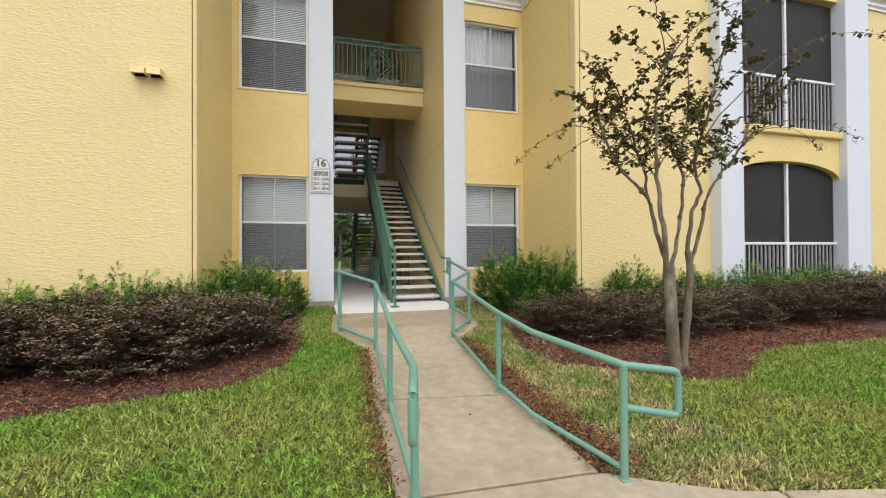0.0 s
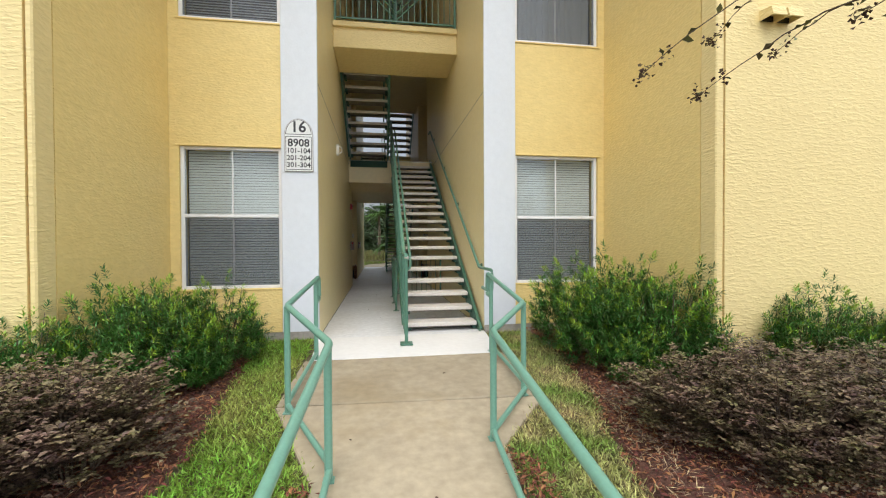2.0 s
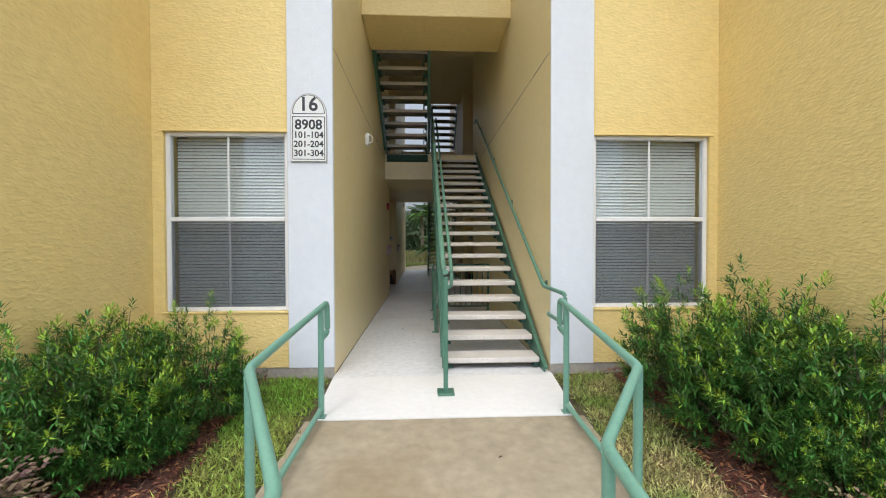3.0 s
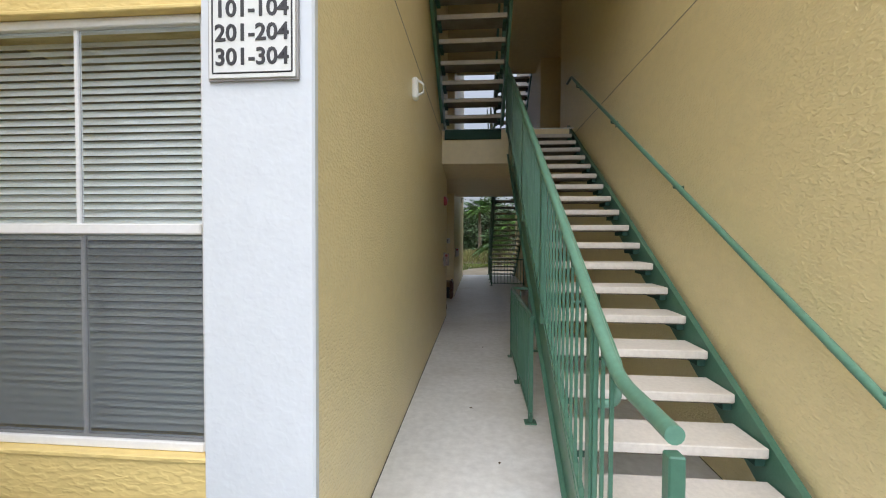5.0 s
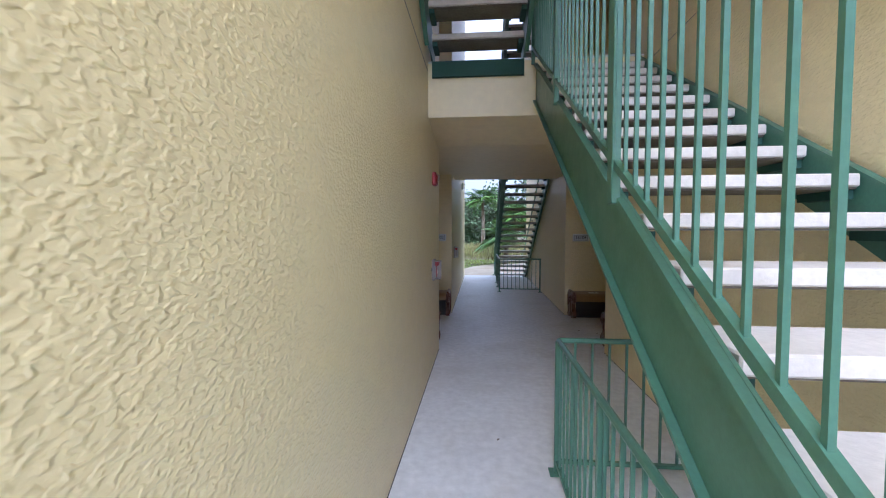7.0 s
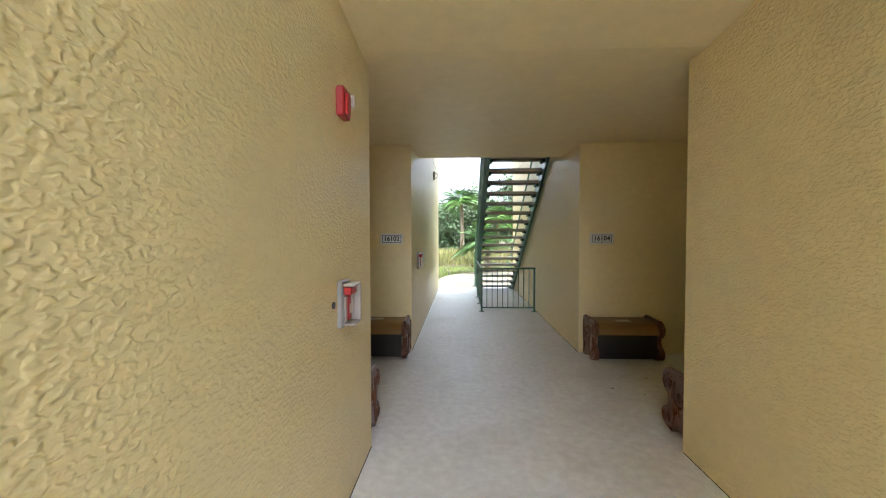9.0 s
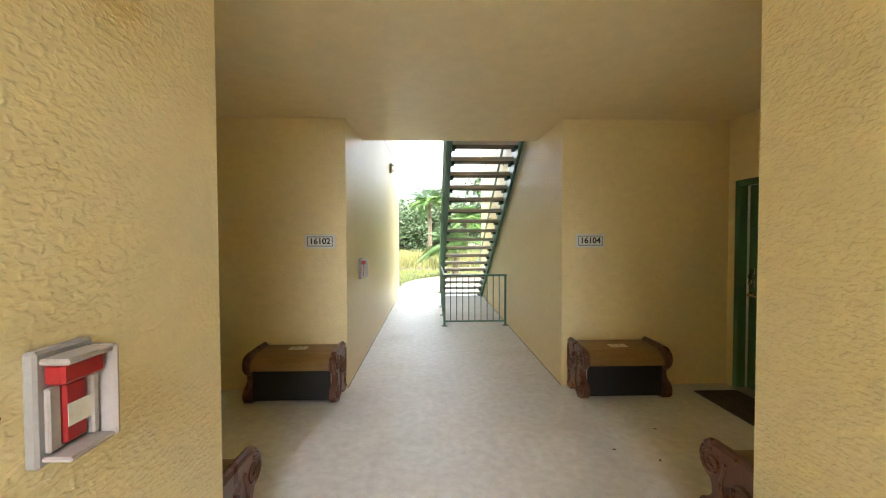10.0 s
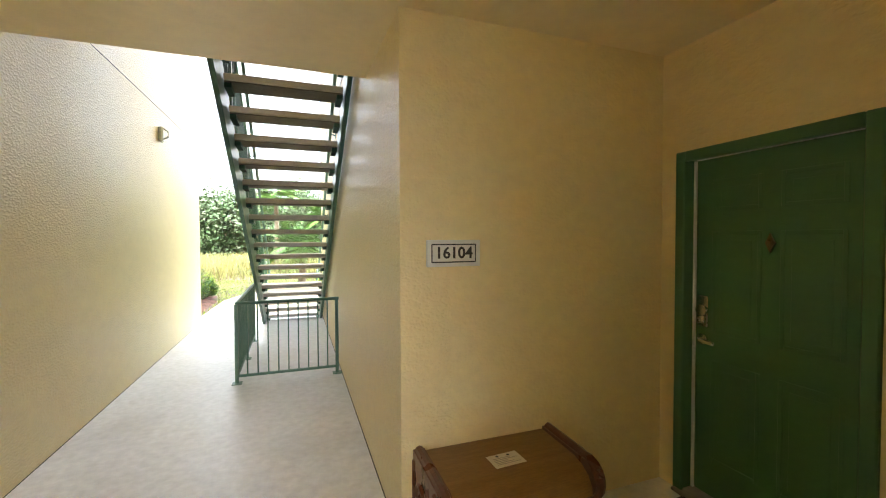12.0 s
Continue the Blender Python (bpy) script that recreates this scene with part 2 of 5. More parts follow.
# ---- mesh helpers ----
class Shape:
    """Collects vertices and faces of one mesh."""

    def __init__(self):
        self.v, self.f = [], []

    def add(self, vs, fs):
        o = len(self.v)
        self.v += [tuple(p) for p in vs]
        self.f += [tuple(i + o for i in q) for q in fs]
        return self

    def box(self, a, b, c=0.0):
        """A box from corner a to corner b, with edges chamfered by c."""
        lo = [min(p, q) for p, q in zip(a, b)]
        hi = [max(p, q) for p, q in zip(a, b)]
        c = min(c, *[(h - l) * 0.45 for l, h in zip(lo, hi)])
        if c <= 0:
            vs = [(x, y, z) for x in (lo[0], hi[0]) for y in (lo[1], hi[1]) for z in (lo[2], hi[2])]
            return self.add(vs, [(0, 1, 3, 2), (4, 6, 7, 5), (0, 4, 5, 1), (2, 3, 7, 6), (0, 2, 6, 4), (1, 5, 7, 3)])
        vs, at = [], {}
        for sx in (0, 1):
            for sy in (0, 1):
                for sz in (0, 1):
                    s = (sx, sy, sz)
                    for k in range(3):
                        p = [(hi[i] if s[i] else lo[i]) if i == k else (hi[i] - c if s[i] else lo[i] + c) for i in range(3)]
                        at[s, k] = len(vs)
                        vs.append(p)
        fs = []
        for k in range(3):
            i, j = [q for q in range(3) if q != k]
            for s in (0, 1):
                ring = []
                for u, w in ((0, 0), (1, 0), (1, 1), (0, 1)):
                    key = [0, 0, 0]
                    key[k], key[i], key[j] = s, u, w
                    ring.append(at[tuple(key), k])
                fs.append(ring)
            for u in (0, 1):
                for w in (0, 1):
                    k0, k1 = [0, 0, 0], [0, 0, 0]
                    k0[i] = k1[i] = u
                    k0[j] = k1[j] = w
                    k1[k] = 1
                    fs.append((at[tuple(k0), i], at[tuple(k1), i], at[tuple(k1), j], at[tuple(k0), j]))
        for s in ((x, y, z) for x in (0, 1) for y in (0, 1) for z in (0, 1)):
            fs.append((at[s, 0], at[s, 1], at[s, 2]))
        return self.add(vs, fs)

    def prism(self, poly, axis, a, b):
        """The polygon (in the two other axes) drawn out along axis from a to b."""
        def place(p, t):
            return {"x": (t, p[0], p[1]), "y": (p[0], t, p[1]), "z": (p[0], p[1], t)}[axis]
        n = len(poly)
        vs = [place(p, a) for p in poly] + [place(p, b) for p in poly]
        return self.add(vs, [tuple(range(n)), tuple(range(2 * n - 1, n - 1, -1))] + [(i, (i + 1) % n, n + (i + 1) % n, n + i) for i in range(n)])

    def tube(self, path, r, seg=8, taper=None):
        """A round bar along the path; taper gives each point's own radius."""
        pts = [Vector(p) for p in path]
        rings, n = [], len(pts)
        for i, p in enumerate(pts):
            t = (pts[min(i + 1, n - 1)] - pts[max(i - 1, 0)]).normalized()
            up = Vector((0, 0, 1)) if abs(t.z) < 0.9 else Vector((0, 1, 0))
            u = t.cross(up).normalized()
            w = u.cross(t)
            rad = taper[i] if taper else r
            rings += [p + (u * math.cos(a) + w * math.sin(a)) * rad for a in (2 * math.pi * k / seg for k in range(seg))]
        fs = [(i * seg + k, i * seg + (k + 1) % seg, (i + 1) * seg + (k + 1) % seg, (i + 1) * seg + k) for i in range(n - 1) for k in range(seg)]
        fs += [tuple(range(seg)), tuple(range((n - 1) * seg, n * seg))]
        return self.add(rings, fs)

    def mesh(self, name, smooth=False, fix=True):
        me = bpy.data.meshes.new(name)
        me.from_pydata(self.v, [], self.f)
        if fix:
            bm = bmesh.new()
            bm.from_mesh(me)
            bmesh.ops.recalc_face_normals(bm, faces=bm.faces)
            bm.to_mesh(me)
            bm.free()
        if smooth:
            me.polygons.foreach_set("use_smooth", [True] * len(me.polygons))
            me.set_sharp_from_angle(angle=radians(40))
        return me


def rounded(path, r=0.06, n=4):
    """The path with its inner corners rounded."""
    pts = [Vector(p) for p in path]
    out = [pts[0]]
    for a, b, c in zip(pts, pts[1:], pts[2:]):
        d = min(r, (a - b).length * 0.45, (c - b).length * 0.45)
        p, q = b + (a - b).normalized() * d, b + (c - b).normalized() * d
        out += [p.lerp(b, t).lerp(b.lerp(q, t), t) for t in (k / n for k in range(n + 1))]
    return out + [pts[-1]]


def part(name, shape, mat, parent=None, label="", smooth=False, fix=True):
    me = shape if isinstance(shape, bpy.types.Mesh) else shape.mesh(name, smooth, fix)
    if mat and not me.materials:
        me.materials.append(mat)
    ob = new(name, me)
    ob.parent = parent
    return tagged(ob, label)


def thing(name, label, category, at=(0, 0, 0), group="", kind=""):
    e = new(name)
    e.location = at
    e.empty_display_size = 0.1
    return tagged(e, label, category, group, kind)


def structure(name, shape, mat, label="", category="", smooth=False):
    ob = part(name, shape, mat, None, label, smooth)
    return tagged(ob, "", category or name.split("_")[0], "", "structure")


def written(name, text, size, mat, parent, m, depth=0.002, label=""):
    """Raised letters in the built-in font, as a mesh."""
    cu = bpy.data.curves.new(name, "FONT")
    cu.body, cu.size, cu.align_x, cu.align_y, cu.extrude, cu.resolution_u = text, size, "CENTER", "CENTER", depth, 3
    cu.offset = size * 0.02
    tmp = bpy.data.objects.new("letters_tmp", cu)
    me = bpy.data.meshes.new_from_object(tmp)
    bpy.data.objects.remove(tmp)
    me.materials.clear()
    me.materials.append(mat)
    ob = new(name, me)
    ob.parent = parent
    ob.matrix_local = m
    return tagged(ob, label)


# ---- plan ----
XL, XR, XRF, MID = 0.045, 2.255, 2.23, 16.08
NEAR, FAR = 14.815, 17.285
F2, F3, TOP = 3.42, 6.84, 10.3
RISE, GO = 0.174, 0.2885


def grade(y):
    """Height of the ground in front of and behind the building."""
    return float(np.interp(y, [-60, -1.2, 0, 2.2, 3.5, 4.65, 5.9, 7.15, 8.1, 24, 30, 80], [-0.75, -0.62, -0.57, -0.43, -0.31, -0.2, -0.11, -0.03, 0, -0.03, -0.12, -0.4]))


def far(y):
    return 2 * MID - y


BED_L = [(-16, 3.2), (-6, 3.5), (-2.45, 3.93), (-1.8, 4.1), (-0.95, 4.22), (-0.45, 4.7), (-0.38, 5.3), (-0.55, 7.1), (-0.6, 8.12), (-1.7, 8.12), (-1.75, 6.15), (-16, 6.15)]
BED_R = [(2.85, 8.12), (2.85, 7.2), (2.65, 5.9), (2.42, 5.3), (2.32, 4.7), (2.45, 4.15), (2.9, 3.85), (3.3, 3.6), (3.72, 3.37), (4.2, 3.33), (4.55, 3.5), (4.95, 3.8), (5.5, 4.02), (7.6, 4.05), (18, 4.1), (18, 6.15), (4.0, 6.15), (3.95, 8.12)]
WALK = [(0.36, 1.2), (0.36, 2.42), (0.39, 4.0), (0.43, 5.05), (-0.01, 6.09), (0.03, 7.14), (2.22, 7.14), (2.2, 5.95), (1.68, 5.32), (1.6, 3.6), (1.68, 2.3), (1.95, 2.15), (2.35, 1.95), (3.27, 1.72), (6, 1.5), (18, 1.3), (18, 1.2)]


def inside(px, py, poly):
    """Which of the points lie in the polygon."""
    hit = np.zeros(len(px), bool)
    for (x0, y0), (x1, y1) in zip(poly, poly[1:] + poly[:1]):
        if y0 != y1:
            hit ^= ((y0 > py) != (y1 > py)) & (px < (x1 - x0) * (py - y0) / (y1 - y0) + x0)
    return hit


# ---- ground ----
s = Shape()
gy = [-900, -200, -60, -20, -8, -3, -1.2, 0, 1.1, 2.2, 3.5, 4.65, 5.9, 7.15, 8.1, 16, 24, 27, 30, 40, 55, 80, 200, 900]
gx = [-900, -200, -60, -20, -10, -4, 0, 4, 10, 20, 60, 200, 900]
s.add([(x, y, grade(y) - 0.03 - (0.25 if 8.1 < y < 24 else 0)) for y in gy for x in gx], [(j * len(gx) + i, j * len(gx) + i + 1, (j + 1) * len(gx) + i + 1, (j + 1) * len(gx) + i) for j in range(len(gy) - 1) for i in range(len(gx) - 1)])
structure("ground", s, SOIL, "mown green lawn ground sloping up to the building", "ground")


def bed(name, poly, label, step=0.1):
    """A mulched planting bed lying on the ground, slightly humped."""
    xs = np.arange(min(p[0] for p in poly), max(p[0] for p in poly), step)
    ys = np.arange(min(p[1] for p in poly), max(p[1] for p in poly), step)
    gxx, gyy = np.meshgrid(xs, ys)
    ok = inside(gxx.ravel() + step / 2, gyy.ravel() + step / 2, poly).reshape(gxx.shape)
    q, index = Shape(), {}

    def corner(i, j):
        if (i, j) not in index:
            x, y = xs[0] + i * step, ys[0] + j * step
            index[i, j] = len(q.v)
            q.v.append((x, y, grade(y) + (0.012 if whole[j, i] else -0.06) + 0.03 * noise.noise((x * 1.3, y * 1.3, 3)) + 0.012 * noise.noise((x * 6, y * 6, 0))))
        return index[i, j]
    wide = np.pad(ok, 1)
    whole = wide[1:, 1:] & wide[:-1, 1:] & wide[1:, :-1] & wide[:-1, :-1]
    for j, i in zip(*np.nonzero(ok)):
        q.f.append((corner(i, j), corner(i + 1, j), corner(i + 1, j + 1), corner(i, j + 1)))
    return structure(name, q, MULCHBED, label, "mulch bed", True)


bed("mulch_bed_left", BED_L, "red-brown bark mulch bed along the yellow wall")
bed("mulch_bed_right", BED_R, "red-brown bark mulch bed round the tree and hedge")
bed("mulch_bed_far", [(-6, 24.2), (-0.15, 24.2), (-0.2, 27.3), (-0.5, 29), (-6, 30)], "mulch bed beyond the far end of the breezeway", 0.2)


def slab(poly, name, mat, parent, thick=0.14, lift=0.0):
    """A cast slab whose top follows the ground."""
    n = len(poly)
    q = Shape()
    c = 0.008
    cx, cy = sum(p[0] for p in poly) / n, sum(p[1] for p in poly) / n
    inner = [(x + (c if x < cx else -c), y + (c if y < cy else -c)) for x, y in poly]
    vs = [(x, y, grade(y) + lift) for x, y in inner] + [(x, y, grade(y) + lift - c) for x, y in poly] + [(x, y, grade(y) + lift - thick) for x, y in poly]
    fs = [tuple(range(n)), tuple(range(3 * n - 1, 2 * n - 1, -1))] + [(r * n + i, r * n + (i + 1) % n, (r + 1) * n + (i + 1) % n, (r + 1) * n + i) for r in (0, 1) for i in range(n)]
    q.add(vs, fs)
    return part(name, q, mat, parent)


pave = thing("pavement", "weathered tan concrete walkway with cross joints", "walkway", kind="structure")
g = 0.013
for poly in (
    [(0.36, 1.2), (0.36, 2.34 - g), (1.67, 2.30 - g), (1.95, 2.14), (2.35, 1.94), (2.6, 1.87), (2.6, 1.2)],
    [(2.6 + 2 * g, 1.2), (2.6 + 2 * g, 1.865), (3.27, 1.72), (4.2, 1.62), (4.2, 1.2)],
    [(4.2 + 2 * g, 1.2), (4.2 + 2 * g, 1.615), (6, 1.5), (12, 1.4), (12, 1.2)],
    [(0.36, 2.34 + g), (0.37, 3.65 - g), (1.60, 3.50 - g), (1.665, 2.30 + g)],
    [(0.37, 3.65 + g), (0.42, 4.85 - g), (1.60, 4.68 - g), (1.60, 3.50 + g)],
    [(0.42, 4.85 + g), (0.43, 5.05), (-0.01, 6.09 - g), (2.2, 6.0 - g), (2.2, 5.95), (1.68, 5.32), (1.605, 4.68 + g)],
    [(-0.01, 6.09 + g), (0.03, 7.14), (2.22, 7.14), (2.2, 6.0 + g)],
):
    slab(poly, "concrete_slab", CONCRETE, pave)
for k in range(9):
    x0 = -12 + k * 2.7
    slab([(x0, -1.2), (x0, 1.19 - g), (x0 + 2.68, 1.19 - g), (x0 + 2.68, -1.2)], "concrete_slab", CONCRETE, pave)
far_path = thing("pavement_far", "pale concrete path beyond the breezeway", "walkway", kind="structure")
slab([(-0.15, 24.12), (-0.1, 27.4), (0.3, 29.0), (1.2, 30.5), (3.4, 31.5), (9, 31.6), (9, 30.0), (3.2, 28.5), (2.6, 27), (2.5, 24.12)], "concrete_slab", CONCRETE, far_path, lift=0.01)
# apron in the whitened copy of the floor paint
structure("floor_pad", Shape().add([(0.09, 7.15, -0.03), (2.17, 7.15, -0.03), (XR - 0.003, 8.05, 0), (XL + 0.003, 8.05, 0), (0.09, 7.15, -0.2), (2.17, 7.15, -0.2), (XR - 0.003, 8.05, -0.2), (XL + 0.003, 8.05, -0.2)], [(0, 1, 2, 3), (4, 7, 6, 5), (0, 4, 5, 1), (1, 5, 6, 2), (2, 6, 7, 3), (3, 7, 4, 0)]), PAD, "painted concrete entrance apron, whitened for the daylight there", "floor")

# ---- building shell ----
sl = Shape()
sl.box((XL, 8.052, -0.2), (XR, far(8.05), 0)).box((-1.66, NEAR + 0.002, -0.2), (XL, far(14.877), 0)).box((XR, NEAR + 0.002, -0.2), (3.957, far(14.877), 0))
structure("floor", sl, FLOOR, "grey-white painted concrete breezeway floor", "floor")
for side, xa, xb in (("left", -0.2, XL), ("right", XR, 2.5)):
    for near_far, f, end in (("near", lambda y: y, NEAR), ("far", far, FAR)):
        xw = XRF if side == "right" and near_far == "far" else xa
        structure(f"wall_breezeway_{side}_{near_far}", Shape().box((xw, f(8.14), -0.3), (xb, end, TOP)), STUCCO_TAN, "tan stucco breezeway wall with a trowelled texture", "wall")
        lo, hi = (-1.66, -0.2) if side == "left" else (2.5, 3.957)
        structure(f"wall_alcove_{side}_{near_far}", Shape().box((lo, end - 0.175 if near_far == "near" else end, -0.3), (hi, end if near_far == "near" else end + 0.175, TOP)), ALCOVE, "tan stucco alcove wall", "wall")
    q = Shape()
    xo, xi = (-1.86, -1.66) if side == "left" else (3.957, 4.157)
    q.box((xo, NEAR - 0.175, -0.3), (xi, 16.22, TOP)).box((xo, 17.172, -0.3), (xi, far(14.7), TOP)).box((xo, 16.22, 2.082), (xi, 17.172, TOP)).box((xo, 16.22, -0.3), (xi, 17.172, 0))
    structure(f"wall_doorway_{side}", q, ALCOVE, "tan stucco wall round the green apartment door", "wall")
for name, zb, zt in (("second", 2.715, F2), ("third", 2.715 + F2, F3)):
    q = Shape().prism([(13.68, zb + 0.115), (14.6, zb), (far(14.6), zb), (far(13.85), zb + 0.02), (far(13.85), zt - 0.02), (13.68, zt - 0.02)], "x", XL, XR).box((-1.66, NEAR + 0.001, zb), (XL, far(14.876), zt - 0.02)).box((XR, NEAR + 0.001, zb), (3.957, far(14.876), zt - 0.02))
    structure(f"ceiling_{name}", q, SMOOTH_TAN, "tan painted ceiling and slab edge over the breezeway", "ceiling")
    q = Shape().box((XL, 13.68, zt - 0.02), (XR, far(13.68), zt)).box((-1.66, NEAR + 0.001, zt - 0.02), (XL - 0.001, far(14.876), zt)).box((XR + 0.001, NEAR + 0.001, zt - 0.02), (3.957, far(14.876), zt))
    structure(f"floor_{name}", q, FLOOR, "painted concrete upper walkway floor", "floor")
structure("roof", Shape().box((-16, 5.9, TOP), (18, 26.2, TOP + 0.25)), TRIM, "roof slab closing the building", "roof")

WIN = [(0.65, 2.45), (0.65 + 3.38, 2.45 + 3.45), (0.65 + 6.8, 2.45 + 6.85)]


def pierced(x0, x1, y0, y1, z0, z1, holes):
    """Wall boxes round a column of openings (xa, xb, za, zb)."""
    q = Shape()
    xa, xb = holes[0][0], holes[0][1]
    q.box((x0, y0, z0), (xa, y1, z1)).box((xb, y0, z0), (x1, y1, z1))
    z = z0
    for _, _, za, zb in holes:
        q.box((xa, y0, z), (xb, y1, za))
        z = zb
    return q.box((xa, y0, z), (xb, y1, z1))


for side, x0, x1, xa, xb in (("left", -1.73, -0.202, -1.62, -0.408), ("right", 2.502, 4.05, 2.709, 3.955)):
    structure(f"wall_front_{side}", pierced(x0, x1, 8.155, 8.39, 0.08, TOP, [(xa, xb, a, b) for a, b in WIN]), STUCCO_GOLD, "golden yellow stucco wall with windows", "wall")
    structure(f"baseboard_{side}", Shape().box((x0, 8.165, -0.4), (x1, 8.38, 0.079)), BASE, "grey exposed concrete foundation strip", "foundation")
for side, xo, xi in (("left", -1.93, -1.732), ("right", 4.052, 4.25)):
    structure(f"wall_return_{side}", Shape().box((xo, 6.352, 0.02), (xi, 8.388, TOP)), STUCCO_GOLD, "golden yellow stucco side wall of the recess", "wall")
q = Shape().prism([(-0.405, 8.126), (-0.399, 8.12), (XL - 0.006, 8.12), (XL + 0.003, 8.129), (XL + 0.003, 8.158), (XL, 8.158), (XL, 8.1385), (-0.203, 8.1385), (-0.203, 8.153), (-0.405, 8.153)], "z", 0.085, TOP)
structure("pier_left", q, PIER, "white painted stucco pilaster beside the stairs", "pilaster")
q = Shape().prism([(XR, 8.126), (XR + 0.006, 8.12), (2.70, 8.12), (2.706, 8.126), (2.706, 8.153), (2.503, 8.153), (2.503, 8.1385), (XR, 8.1385)], "z", 0.085, TOP)
structure("pier_right", q, PIER, "white painted stucco pilaster beside the stairs", "pilaster")
structure("baseboard_pier", Shape().box((-0.40, 8.126, -0.4), (XL, 8.139, 0.084)).box((XR, 8.126, -0.4), (2.70, 8.139, 0.084)), BASE, "grey concrete foundation under the pilasters", "foundation")
# the two wings, with a control joint beside each corner
q = Shape().box((-16, 6.15, -0.7), (-1.796, 6.35, TOP)).box((-1.784, 6.15, -0.7), (-1.732, 6.35, TOP), 0.012).box((-1.81, 6.20, -0.7), (-1.77, 6.34, TOP))
structure("wall_wing_left", q, STUCCO, "pale yellow stucco wing wall with coarse texture", "wall")
q = Shape().box((4.052, 6.15, -0.7), (4.139, 6.35, TOP), 0.012).box((4.151, 6.15, -0.7), (6.95, 6.35, TOP)).box((4.12, 6.2, -0.7), (4.17, 6.34, TOP))
structure("wall_wing_end", Shape().box((10.95, 6.15, -0.7), (18, 6.35, TOP)), STUCCO, "pale yellow stucco wing wall beyond the balconies", "wall")
structure("wall_wing_right", q, STUCCO, "pale yellow stucco wing wall with coarse texture", "wall")
for side, xa, xb in (("left", 6.95, 7.5), ("right", 10.27, 10.95)):
    structure(f"pier_balcony_{side}", Shape().box((xa, 5.92, -0.7), (xb, 6.35, TOP), 0.01), PIER, "white painted stucco balcony pilaster", "pilaster")
cx, half = 8.885, 1.385
arc = [(cx + half * math.cos(a), 2.47 + 0.32 * math.sin(a)) for a in (math.pi * k / 16 for k in range(17))]
q = Shape().prism([(cx + half, 3.30)] + arc + [(cx - half, 3.30)], "y", 6.06, 6.3).box((7.5, 5.98, 3.302), (10.27, 6.4, 3.45), 0.02).box((7.5, 6.06, 6.2), (10.27, 6.3, 6.9)).box((7.5, 6.06, -0.7), (10.27, 6.3, 0.1))
structure("wall_balcony_front", q, STUCCO_GOLD, "golden stucco balcony front with a shallow arch", "wall")
q = Shape().box((7.5, 8.0, -0.3), (10.27, 8.15, TOP)).box((7.3, 6.36, -0.3), (7.49, 8.15, TOP)).box((10.28, 6.36, -0.3), (10.45, 8.15, TOP)).box((7.5, 6.41, 3.2), (10.27, 7.99, 3.42)).box((7.5, 6.41, -0.1), (10.27, 7.99, 0.05)).box((7.5, 6.41, 6.4), (10.27, 7.99, 6.6))
structure("wall_balcony_inside", q, STUCCO_TAN, "dim inside of the screened balconies", "wall")
# outer walls that close the building round
q = Shape().box((-16, 23.77, -0.5), (-0.202, 23.97, TOP)).box((2.502, 23.77, -0.5), (18, 23.97, TOP))
structure("wall_back", q, STUCCO, "pale yellow stucco rear wall", "wall")
structure("wall_ends", Shape().box((-16.2, 6.15, -0.7), (-16.001, 23.97, TOP)).box((18.001, 6.15, -0.7), (18.2, 23.97, TOP)), STUCCO, "pale yellow stucco end walls", "wall")
# moulded white cornice round the recess
prof = [(0, 0), (0.03, 0), (0.03, 0.05), (0.06, 0.08), (0.06, 0.14), (0.10, 0.19), (0.12, 0.19), (0.12, 0.24), (0, 0.24)]
q = Shape()
for xa, xb in ((2.71, 4.05), (-1.73, -0.41)):
    q.prism([(8.153 - a, 6.27 + b) for a, b in prof], "x", xa, xb)
for xw, sgn in ((4.051, -1), (-1.731, 1)):
    q.prism([(xw + sgn * a, 6.27 + b) for a, b in prof], "y", 6.15, 8.06)
for xa, xb in ((-16, -1.73), (4.052, 6.94), (10.96, 18)):
    q.prism([(6.149 - a, 6.27 + b) for a, b in prof], "x", xa, xb)
structure("trim_cornice", q, TRIM, "white moulded cornice band", "cornice")


